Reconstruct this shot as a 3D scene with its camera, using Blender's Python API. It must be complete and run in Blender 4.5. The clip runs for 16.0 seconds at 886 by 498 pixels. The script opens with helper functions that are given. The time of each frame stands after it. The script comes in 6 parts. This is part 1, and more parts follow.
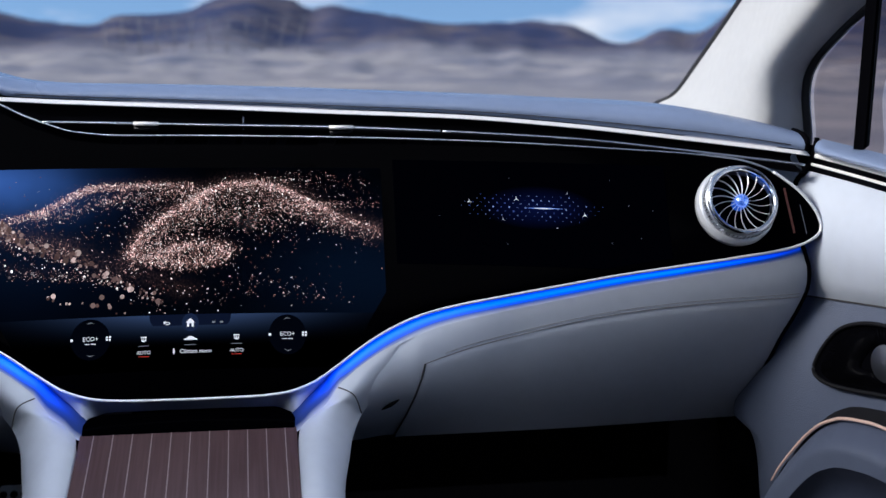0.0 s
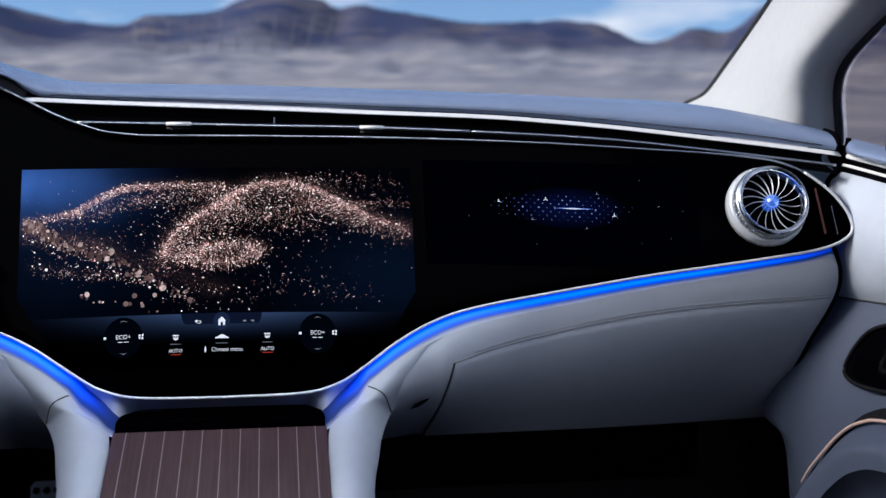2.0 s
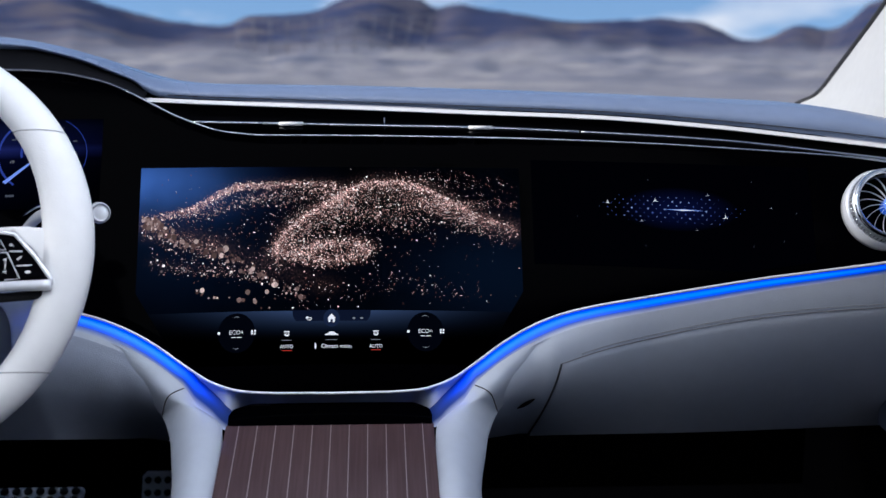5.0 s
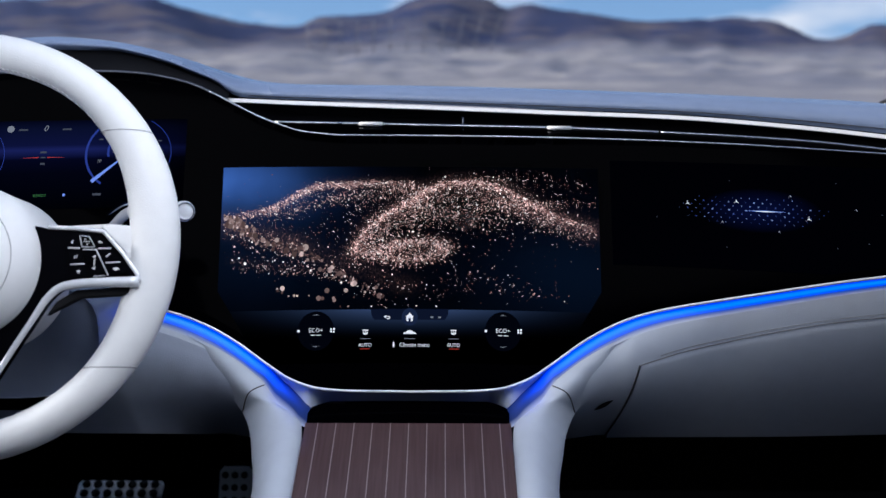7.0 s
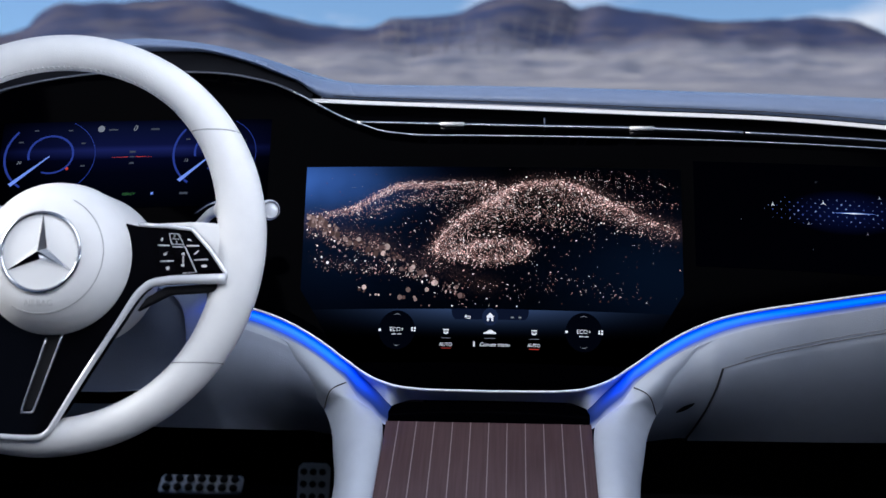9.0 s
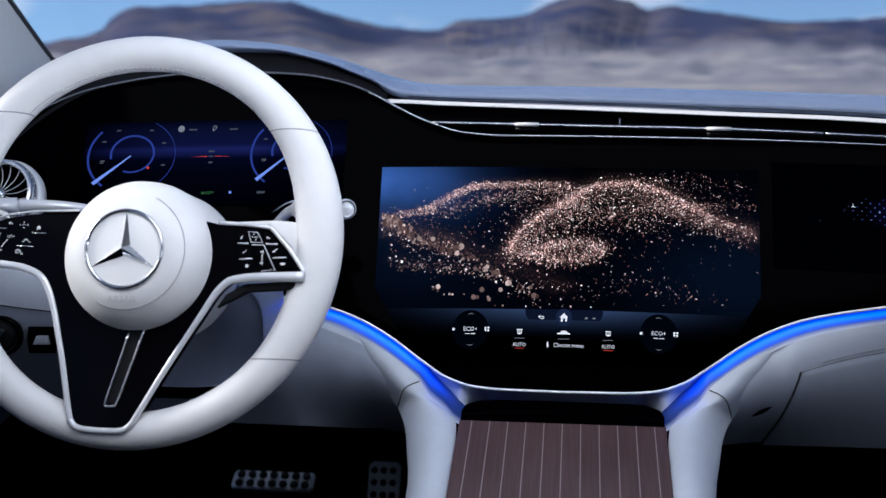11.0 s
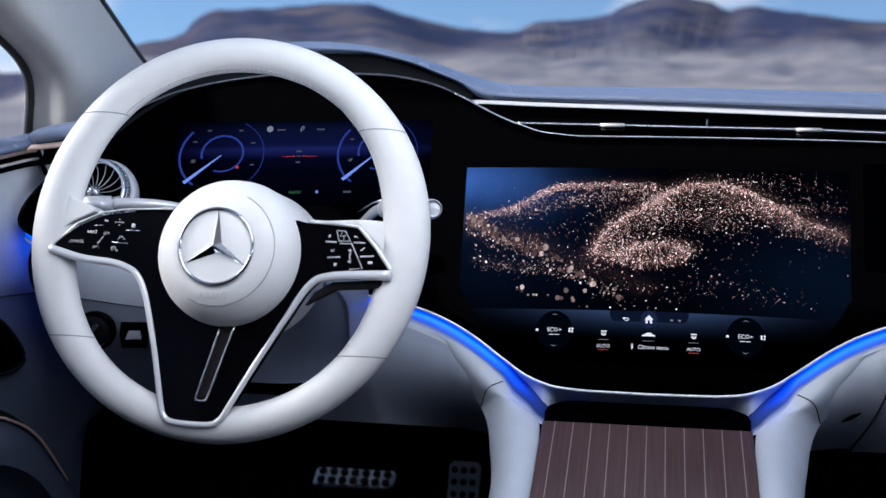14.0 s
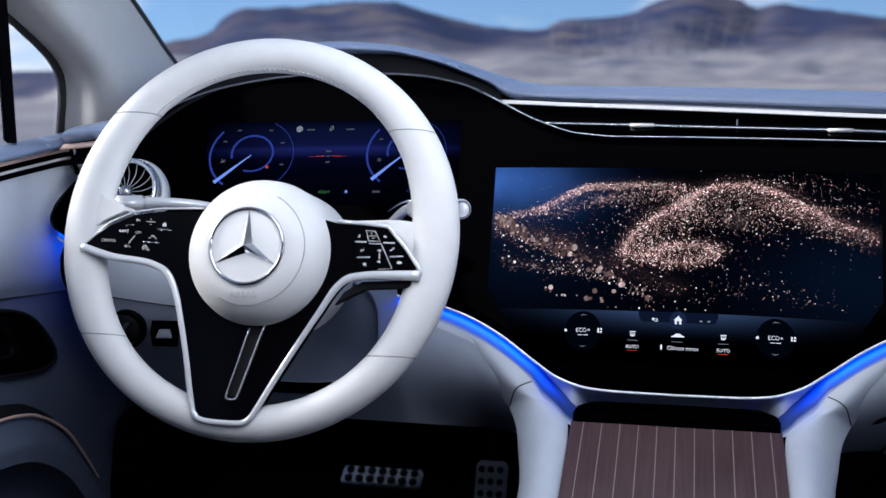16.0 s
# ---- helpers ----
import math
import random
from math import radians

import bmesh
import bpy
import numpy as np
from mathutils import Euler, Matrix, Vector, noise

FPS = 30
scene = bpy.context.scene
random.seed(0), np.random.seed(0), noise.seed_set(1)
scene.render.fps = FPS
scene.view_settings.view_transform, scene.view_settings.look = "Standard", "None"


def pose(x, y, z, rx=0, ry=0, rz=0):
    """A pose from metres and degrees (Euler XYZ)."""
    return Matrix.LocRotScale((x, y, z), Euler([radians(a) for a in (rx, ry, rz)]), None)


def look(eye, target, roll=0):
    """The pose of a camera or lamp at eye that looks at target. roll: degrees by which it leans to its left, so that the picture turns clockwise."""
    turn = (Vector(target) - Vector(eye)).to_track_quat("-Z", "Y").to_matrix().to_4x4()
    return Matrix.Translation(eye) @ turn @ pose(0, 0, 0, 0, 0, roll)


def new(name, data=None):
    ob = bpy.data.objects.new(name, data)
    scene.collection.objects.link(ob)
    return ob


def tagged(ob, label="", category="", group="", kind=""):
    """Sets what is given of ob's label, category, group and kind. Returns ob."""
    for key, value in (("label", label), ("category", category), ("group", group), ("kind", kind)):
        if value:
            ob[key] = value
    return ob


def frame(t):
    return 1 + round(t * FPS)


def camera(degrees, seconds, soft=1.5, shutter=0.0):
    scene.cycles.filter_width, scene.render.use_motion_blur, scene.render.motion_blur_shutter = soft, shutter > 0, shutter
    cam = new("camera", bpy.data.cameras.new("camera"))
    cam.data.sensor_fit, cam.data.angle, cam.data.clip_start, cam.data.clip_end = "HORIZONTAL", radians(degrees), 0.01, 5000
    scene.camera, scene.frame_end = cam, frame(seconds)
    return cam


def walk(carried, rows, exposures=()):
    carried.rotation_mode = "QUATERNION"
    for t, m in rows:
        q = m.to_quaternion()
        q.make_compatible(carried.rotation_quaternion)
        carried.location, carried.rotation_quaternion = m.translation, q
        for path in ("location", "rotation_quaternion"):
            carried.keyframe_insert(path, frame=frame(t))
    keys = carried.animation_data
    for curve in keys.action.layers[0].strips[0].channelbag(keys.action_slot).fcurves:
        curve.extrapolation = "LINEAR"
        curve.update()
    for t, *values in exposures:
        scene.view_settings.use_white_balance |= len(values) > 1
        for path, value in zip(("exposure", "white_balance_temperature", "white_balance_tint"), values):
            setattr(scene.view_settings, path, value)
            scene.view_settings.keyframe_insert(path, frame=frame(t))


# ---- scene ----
cam = camera(41.86, 16.0, soft=1.5)
cam.data.dof.use_dof = True          # the distance is out of focus
cam.data.dof.focus_distance = 1.19
cam.data.dof.aperture_fstop = 6.5


def aim(x, y, z, yaw, pitch, roll):
    """Camera pose: yaw to the left, pitch up, roll, in degrees."""
    return pose(x, y, z, 90 + pitch, 0, yaw) @ pose(0, 0, 0, 0, 0, roll)


PATH = [
    (0, aim(0.0603, 0.0095, 0.7782, -9.688, -10.470, 0.792)),
    (0.5, aim(0.0602, 0.0083, 0.7784, -9.521, -10.474, 0.778)),
    (1, aim(0.0596, 0.0073, 0.7786, -9.230, -10.483, 0.758)),
    (1.5, aim(0.0586, 0.0065, 0.7789, -8.849, -10.496, 0.732)),
    (2, aim(0.0573, 0.0058, 0.7792, -8.316, -10.512, 0.701)),
    (2.5, aim(0.0556, 0.0053, 0.7796, -7.753, -10.530, 0.665)),
    (3, aim(0.0536, 0.0048, 0.7799, -7.052, -10.548, 0.625)),
    (3.5, aim(0.0514, 0.0044, 0.7801, -6.270, -10.565, 0.582)),
    (4, aim(0.0490, 0.0041, 0.7804, -5.317, -10.581, 0.535)),
    (6.5, aim(0.0355, 0.0019, 0.7809, -0.985, -10.619, 0.267)),
    (7, aim(0.0327, 0.0014, 0.7808, -0.112, -10.615, 0.211)),
    (7.5, aim(0.0299, 0.0007, 0.7807, 0.708, -10.608, 0.154)),
    (8, aim(0.0272, -0.0000, 0.7805, 1.611, -10.597, 0.097)),
    (8.5, aim(0.0246, -0.0008, 0.7802, 2.493, -10.582, 0.041)),
    (9, aim(0.0220, -0.0017, 0.7800, 3.451, -10.563, -0.014)),
    (11.5, aim(0.0112, -0.0068, 0.7783, 7.459, -10.443, -0.260)),
    (12, aim(0.0095, -0.0079, 0.7781, 8.140, -10.419, -0.301)),
    (12.5, aim(0.0079, -0.0089, 0.7778, 8.741, -10.397, -0.339)),
    (13, aim(0.0065, -0.0099, 0.7777, 9.386, -10.379, -0.373)),
    (13.5, aim(0.0053, -0.0108, 0.7776, 9.956, -10.367, -0.403)),
    (14, aim(0.0042, -0.0116, 0.7777, 10.532, -10.361, -0.428)),
    (14.5, aim(0.0032, -0.0123, 0.7780, 11.021, -10.364, -0.449)),
    (15, aim(0.0024, -0.0128, 0.7784, 11.433, -10.376, -0.465)),
    (15.5, aim(0.0018, -0.0131, 0.7790, 11.675, -10.401, -0.476)),
    (16, aim(0.0012, -0.0131, 0.7798, 11.823, -10.440, -0.482)),
]
walk(cam, PATH, exposures=[(0, 0.0, 6080, 11), (8, -0.05, 6060, 11), (12, -0.02, 6080, 11), (16, 0.04, 6080, 11)])

# ---- world, sun ----
world = bpy.data.worlds.new("sky")
scene.world = world
world.use_nodes = True
wt = world.node_tree
wt.nodes.clear()
SUN_EL, SUN_ROT = 29.0, 268.0
w_out = wt.nodes.new("ShaderNodeOutputWorld")
w_bg = wt.nodes.new("ShaderNodeBackground")
w_sky = wt.nodes.new("ShaderNodeTexSky")
w_sky.sky_type, w_sky.sun_disc = "NISHITA", False
w_sky.sun_elevation, w_sky.sun_rotation = radians(SUN_EL), radians(SUN_ROT)
w_sky.air_density, w_sky.dust_density, w_sky.ozone_density = 1.0, 0.1, 3.6
w_co = wt.nodes.new("ShaderNodeTexCoord")
w_map = wt.nodes.new("ShaderNodeMapping")
w_map.inputs["Scale"].default_value = (4, 4, 14)
w_map.inputs["Location"].default_value = (0.55, 0.2, 0.1)
w_noise = wt.nodes.new("ShaderNodeTexNoise")
w_noise.inputs["Scale"].default_value, w_noise.inputs["Detail"].default_value = 1.3, 4
w_ramp = wt.nodes.new("ShaderNodeValToRGB")
w_ramp.color_ramp.elements[0].position, w_ramp.color_ramp.elements[1].position = 0.49, 0.70
w_mix = wt.nodes.new("ShaderNodeMixRGB")
w_mix.inputs[2].default_value = (6.7, 6.6, 6.7, 1)
w_bg.inputs["Strength"].default_value = 0.15
wt.links.new(w_co.outputs["Generated"], w_map.inputs["Vector"])
wt.links.new(w_map.outputs["Vector"], w_noise.inputs["Vector"])
# the sky is hazier and whiter towards the sun's side
w_sep, w_side, w_haze = wt.nodes.new("ShaderNodeSeparateXYZ"), wt.nodes.new("ShaderNodeMapRange"), wt.nodes.new("ShaderNodeMath")
w_side.inputs["From Min"].default_value, w_side.inputs["From Max"].default_value = -0.42, -0.60
w_side.inputs["To Min"].default_value, w_side.inputs["To Max"].default_value = -0.02, 0.16
w_haze.operation = "ADD"
wt.links.new(w_co.outputs["Generated"], w_sep.inputs[0])
wt.links.new(w_sep.outputs["X"], w_side.inputs["Value"])
wt.links.new(w_side.outputs["Result"], w_haze.inputs[0])
wt.links.new(w_noise.outputs["Fac"], w_haze.inputs[1])
wt.links.new(w_haze.outputs[0], w_ramp.inputs["Fac"])
wt.links.new(w_ramp.outputs["Color"], w_mix.inputs[0])
w_up = wt.nodes.new("ShaderNodeVectorMath")
w_up.operation = "ADD"
w_up.inputs[1].default_value = (0, 0, 0.20)
wt.links.new(w_co.outputs["Generated"], w_up.inputs[0])
wt.links.new(w_up.outputs["Vector"], w_sky.inputs["Vector"])
wt.links.new(w_sky.outputs["Color"], w_mix.inputs[1])
wt.links.new(w_mix.outputs["Color"], w_bg.inputs["Color"])
wt.links.new(w_bg.outputs["Background"], w_out.inputs["Surface"])

sun_data = bpy.data.lights.new("sun", "SUN")
sun_data.energy, sun_data.angle, sun_data.color = 3.4, radians(22), (1.0, 0.95, 0.88)
sun = new("sun", sun_data)
_az = radians(SUN_ROT)
_sd = Vector((math.sin(_az) * math.cos(radians(SUN_EL)), math.cos(_az) * math.cos(radians(SUN_EL)), math.sin(radians(SUN_EL))))
sun.matrix_world = look(_sd * 50, (0, 0, 0))


# lamp added in the unseen roof opening, stands in for sky light over the driver
roof_data = bpy.data.lights.new("roof_fill", "AREA")
roof_data.shape, roof_data.size, roof_data.size_y = "RECTANGLE", 0.60, 0.50
roof_data.energy, roof_data.color = 1.6, (0.97, 0.98, 1.0)
roof_data.spread = radians(96)
roof_fill = new("roof_fill", roof_data)
roof_fill.matrix_world = look((-0.04, 0.64, 1.15), (-0.20, 0.95, 0.53))


# lamps added off the ambient light line, to deepen its glow at the console's corners
for corner in (1, -1):
    line_data = bpy.data.lights.new("corner_fill", "AREA")
    line_data.shape, line_data.size, line_data.size_y = "RECTANGLE", 0.050, 0.004
    line_data.energy, line_data.color = 0.0040, (0.01, 0.10, 1.0)
    line_light = new("corner_fill", line_data)
    line_light.matrix_world = look((corner * 0.124, 1.136, 0.4260), (corner * 0.112, 1.162, 0.395)) @ Matrix.Rotation(radians(corner * 20), 4, "Z")


# lamp added at the passenger's door window to brighten the driver's pillar
side_data = bpy.data.lights.new("pillar_fill", "AREA")
side_data.shape, side_data.size, side_data.size_y = "RECTANGLE", 0.50, 0.26
side_data.energy, side_data.color, side_data.spread = 0.74, (0.92, 0.96, 1.0), radians(36)
side_light = new("pillar_fill", side_data)
side_light.matrix_world = look((0.80, 0.25, 0.98), (-0.70, 1.16, 0.98))

# lamp added past the light line's driver end, for blue spill on the door
end_data = bpy.data.lights.new("line_end_fill", "AREA")
end_data.shape, end_data.size, end_data.size_y = "RECTANGLE", 0.040, 0.004
end_data.energy, end_data.color = 0.012, (0.01, 0.10, 1.0)
end_light = new("line_end_fill", end_data)
end_light.matrix_world = look((-0.628, 1.118, 0.553), (-0.70, 1.06, 0.530))


# ---- materials ----
def material(name, color, rough=0.5, metal=0.0, spec=0.5, grain=None, bump=None, coat=0.0, emit=None, strength=0.0):
    """grain: (scale, amount) of colour change; bump: (scale, depth in m); coat: clear lacquer."""
    m = bpy.data.materials.new(name)
    m.use_nodes = True
    nt = m.node_tree
    b = nt.nodes["Principled BSDF"]
    b.inputs["Base Color"].default_value = (*color, 1)
    b.inputs["Roughness"].default_value = rough
    b.inputs["Metallic"].default_value = metal
    b.inputs["Specular IOR Level"].default_value = spec
    b.inputs["Coat Weight"].default_value = coat
    b.inputs["Coat Roughness"].default_value = 0.06
    if emit:
        b.inputs["Emission Color"].default_value = (*emit, 1)
        b.inputs["Emission Strength"].default_value = strength
    co = nt.nodes.new("ShaderNodeTexCoord")
    if grain:
        n1 = nt.nodes.new("ShaderNodeTexNoise")
        n1.inputs["Scale"].default_value, n1.inputs["Detail"].default_value = grain[0], 6
        n2 = nt.nodes.new("ShaderNodeTexNoise")
        n2.inputs["Scale"].default_value, n2.inputs["Detail"].default_value = grain[0] / 14, 3
        add = nt.nodes.new("ShaderNodeMath")
        add.operation = "ADD"
        mr = nt.nodes.new("ShaderNodeMapRange")
        mr.inputs["From Min"].default_value, mr.inputs["From Max"].default_value = 0.6, 1.4
        mr.inputs["To Min"].default_value, mr.inputs["To Max"].default_value = 1 - grain[1], 1 + grain[1]
        mul = nt.nodes.new("ShaderNodeVectorMath")
        mul.operation = "SCALE"
        mul.inputs[0].default_value = color
        for n in (n1, n2):
            nt.links.new(co.outputs["Object"], n.inputs["Vector"])
        nt.links.new(n1.outputs["Fac"], add.inputs[0])
        nt.links.new(n2.outputs["Fac"], add.inputs[1])
        nt.links.new(add.outputs[0], mr.inputs["Value"])
        nt.links.new(mr.outputs["Result"], mul.inputs["Scale"])
        nt.links.new(mul.outputs["Vector"], b.inputs["Base Color"])
        rr = nt.nodes.new("ShaderNodeMapRange")
        rr.inputs["From Min"].default_value, rr.inputs["From Max"].default_value = 0.3, 0.7
        rr.inputs["To Min"].default_value, rr.inputs["To Max"].default_value = max(rough - 0.06, 0), min(rough + 0.06, 1)
        nt.links.new(n2.outputs["Fac"], rr.inputs["Value"])
        nt.links.new(rr.outputs["Result"], b.inputs["Roughness"])
    if bump:
        v = nt.nodes.new("ShaderNodeTexVoronoi")
        v.inputs["Scale"].default_value = bump[0]
        bp = nt.nodes.new("ShaderNodeBump")
        bp.inputs["Distance"].default_value, bp.inputs["Strength"].default_value = bump[1], 0.6
        nt.links.new(co.outputs["Object"], v.inputs["Vector"])
        nt.links.new(v.outputs["Distance"], bp.inputs["Height"])
        nt.links.new(bp.outputs["Normal"], b.inputs["Normal"])
    return m


def glow(name, color, strength):
    """Self-lit picture element of a screen."""
    m = bpy.data.materials.new(name)
    m.use_nodes = True
    nt = m.node_tree
    nt.nodes.clear()
    e = nt.nodes.new("ShaderNodeEmission")
    e.inputs["Color"].default_value, e.inputs["Strength"].default_value = (*color, 1), strength
    o = nt.nodes.new("ShaderNodeOutputMaterial")
    nt.links.new(e.outputs[0], o.inputs["Surface"])
    return m


LEATHER = material("cream_leather", (0.60, 0.645, 0.725), 0.52, grain=(60, 0.05), bump=(1100, 0.0002))
WHEEL_LEATHER = material("white_leather", (0.85, 0.85, 0.85), 0.42, grain=(60, 0.04), bump=(1000, 0.0003))
PAD = material("blue_grey_leather", (0.25, 0.315, 0.47), 0.24, spec=1.0, grain=(60, 0.06), bump=(900, 0.0004))
PILLAR = material("pillar_fabric", (0.57, 0.565, 0.55), 0.85, grain=(90, 0.05), bump=(1500, 0.0003))
BLACK_GLASS = material("black_glass", (0.0004, 0.0004, 0.0008), 0.08, spec=0.004)
PIANO = material("piano_black", (0.002, 0.002, 0.003), 0.07, spec=0.05, grain=(20, 0.3))
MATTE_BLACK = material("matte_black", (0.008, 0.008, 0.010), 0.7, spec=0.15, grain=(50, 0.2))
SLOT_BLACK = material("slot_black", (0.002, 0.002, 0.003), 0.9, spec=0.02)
CARPET = material("darkened_carpet", (0.004, 0.004, 0.006), 0.95, spec=0.05, grain=(200, 0.3), bump=(700, 0.002))
CHROME = material("chrome", (0.90, 0.91, 0.93), 0.12, metal=1.0, grain=(30, 0.04))
SILVER = material("silver_paint", (0.84, 0.86, 0.90), 0.25, metal=0.30)
EMBLEM_CHROME = material("emblem_chrome", (0.62, 0.64, 0.67), 0.10, metal=1.0)
SATIN = material("satin_silver", (0.62, 0.64, 0.68), 0.30, metal=1.0, grain=(40, 0.05))
DARK_SATIN = material("dark_satin", (0.20, 0.21, 0.24), 0.45, metal=1.0, grain=(40, 0.05))
BLADE = material("silver_blade", (0.92, 0.93, 0.96), 0.25, metal=0.2)
# non-metal white stands in for the polished metal's bright reflection
POLISHED = material("whitened_trim", (1.0, 0.97, 0.93), 0.22, spec=0.9)
COPPER = material("rose_copper", (0.95, 0.66, 0.55), 0.28, metal=0.25, grain=(40, 0.05))
WHITE_PLASTIC = material("white_plastic", (0.90, 0.90, 0.90), 0.35, grain=(30, 0.02))
SEAM = material("seam_shadow", (0.05, 0.05, 0.055), 0.9)
SOFT_SEAM = material("soft_seam", (0.30, 0.30, 0.31), 0.8)
THREAD = material("white_thread", (0.85, 0.85, 0.86), 0.6)
# shade of the armrest recess and lower door is put into these two colours
DARK_LEATHER = material("dark_trim_leather", (0.030, 0.038, 0.066), 0.55, grain=(60, 0.08), bump=(900, 0.0004))
DOOR_LOW = material("darkened_leather", (0.085, 0.104, 0.158), 0.55, grain=(60, 0.06), bump=(900, 0.0004))
# knee panel: about a third darker than the cream leather
KNEE = material("knee_leather", (0.42, 0.465, 0.565), 0.5, grain=(60, 0.06), bump=(1000, 0.0003))
# cream leather of the column shroud, its bluish shade put into the colour
SHROUD = material("shaded_cream_leather", (0.25, 0.295, 0.405), 0.5, grain=(60, 0.06), bump=(1000, 0.0003))
RUBBER = material("rubber", (0.02, 0.02, 0.022), 0.7, grain=(60, 0.2))
STEEL = material("brushed_steel", (0.80, 0.82, 0.85), 0.40, metal=0.6, grain=(80, 0.1))
VENT_BLUE = material("blue_lit_hub", (0.55, 0.70, 1.0), 0.14, metal=0.9, emit=(0.05, 0.20, 1.0), strength=0.45)
WHITE_GLOW = glow("white_pixels", (0.9, 0.93, 1.0), 0.9)
DIM_GLOW = glow("grey_pixels", (0.55, 0.6, 0.7), 0.35)
FAINT_GLOW = glow("faint_pixels", (0.40, 0.46, 0.62), 0.14)
RED_GLOW = glow("red_pixels", (0.9, 0.08, 0.06), 0.6)
GREEN_GLOW = glow("green_pixels", (0.15, 0.5, 0.18), 0.3)
BLUE_GLOW = glow("blue_pixels", (0.07, 0.13, 0.75), 0.34)
PALE_BLUE_GLOW = glow("pale_blue_pixels", (0.22, 0.36, 1.0), 0.8)
ICON = material("printed_white", (0.75, 0.75, 0.76), 0.6)



def strip_material():
    """Light guide under a pale skin: brightest near its upper edge, its glow on the leather below painted as fading
    emission.
    """
    m = material("blue_light", (0.30, 0.36, 0.50), 0.5)
    nt = m.node_tree
    b = nt.nodes["Principled BSDF"]
    skin = nt.nodes.new("ShaderNodeValToRGB")
    skin.color_ramp.elements[0].position, skin.color_ramp.elements[0].color = 0.66, (0.015, 0.04, 0.16, 1)
    skin.color_ramp.elements[1].position, skin.color_ramp.elements[1].color = 1.0, (0.60, 0.645, 0.73, 1)
    nt.links.new(skin.outputs["Color"], b.inputs["Base Color"])
    a, r, f, mul = nt.nodes.new("ShaderNodeAttribute"), nt.nodes.new("ShaderNodeValToRGB"), nt.nodes.new("ShaderNodeAttribute"), nt.nodes.new("ShaderNodeMath")
    a.attribute_name, f.attribute_name = "across", "fade"
    r.color_ramp.interpolation = "B_SPLINE"
    els = r.color_ramp.elements
    els[0].color, els[1].color = (0.0002, 0.003, 0.10, 1), (0, 0, 0, 1)
    for pos, c in ((0.12, (0.0, 0.014, 0.30)), (0.32, (0.004, 0.056, 0.80)), (0.50, (0.0, 0.019, 0.22)), (0.68, (0.0, 0.007, 0.055)), (0.84, (0.0, 0.003, 0.014))):
        k = els.new(pos)
        k.color = (*c, 1)
    mul.operation, mul.inputs[1].default_value = "MULTIPLY", 6.0
    nt.links.new(a.outputs["Fac"], skin.inputs["Fac"])
    nt.links.new(a.outputs["Fac"], r.inputs["Fac"])
    nt.links.new(f.outputs["Fac"], mul.inputs[0])
    nt.links.new(r.outputs["Color"], b.inputs["Emission Color"])
    nt.links.new(mul.outputs[0], b.inputs["Emission Strength"])
    return m


BLUE_LIGHT = strip_material()


def glass_material(name, tint):
    m = bpy.data.materials.new(name)
    m.use_nodes = True
    nt = m.node_tree
    nt.nodes.clear()
    t, g, f = nt.nodes.new("ShaderNodeBsdfTransparent"), nt.nodes.new("ShaderNodeBsdfGlossy"), nt.nodes.new("ShaderNodeMixShader")
    t.inputs["Color"].default_value = (*tint, 1)
    g.inputs["Roughness"].default_value = 0.03
    f.inputs["Fac"].default_value = 0.03
    o = nt.nodes.new("ShaderNodeOutputMaterial")
    nt.links.new(t.outputs[0], f.inputs[1])
    nt.links.new(g.outputs[0], f.inputs[2])
    nt.links.new(f.outputs[0], o.inputs["Surface"])
    return m


GLASS = glass_material("clear_glass", (0.93, 0.95, 0.96))
# darker copy of the same glass, dims the view through the passenger's quarter pane
DIM_GLASS = glass_material("dimming_glass", (0.60, 0.56, 0.56))


def wood_material():
    """Dark brown open-pore wood under a satin lacquer, grain running along y."""
    m = material("dark_wood", (0.105, 0.070, 0.066), 0.36, spec=0.4, coat=0.40)
    nt = m.node_tree
    b = nt.nodes["Principled BSDF"]
    b.inputs["Coat Roughness"].default_value = 0.24
    co, mp = nt.nodes.new("ShaderNodeTexCoord"), nt.nodes.new("ShaderNodeMapping")
    mp.inputs["Scale"].default_value = (420, 10, 40)
    n = nt.nodes.new("ShaderNodeTexNoise")
    n.inputs["Scale"].default_value, n.inputs["Detail"].default_value = 1.0, 5
    n2 = nt.nodes.new("ShaderNodeTexNoise")
    n2.inputs["Scale"].default_value, n2.inputs["Detail"].default_value = 14, 4
    mix, r = nt.nodes.new("ShaderNodeMixRGB"), nt.nodes.new("ShaderNodeValToRGB")
    mix.inputs[0].default_value = 0.35
    r.color_ramp.elements[0].position, r.color_ramp.elements[0].color = 0.3, (0.066, 0.034, 0.034, 1)
    r.color_ramp.elements[1].position, r.color_ramp.elements[1].color = 0.7, (0.118, 0.068, 0.068, 1)
    nt.links.new(co.outputs["Object"], mp.inputs["Vector"])
    nt.links.new(mp.outputs["Vector"], n.inputs["Vector"])
    nt.links.new(co.outputs["Object"], n2.inputs["Vector"])
    nt.links.new(n.outputs["Fac"], mix.inputs[1])
    nt.links.new(n2.outputs["Fac"], mix.inputs[2])
    nt.links.new(mix.outputs["Color"], r.inputs["Fac"])
    nt.links.new(r.outputs["Color"], b.inputs["Base Color"])
    bp = nt.nodes.new("ShaderNodeBump")
    bp.inputs["Distance"].default_value, bp.inputs["Strength"].default_value = 0.0004, 0.5
    nt.links.new(n.outputs["Fac"], bp.inputs["Height"])
    nt.links.new(bp.outputs["Normal"], b.inputs["Normal"])
    return m


WOOD = wood_material()
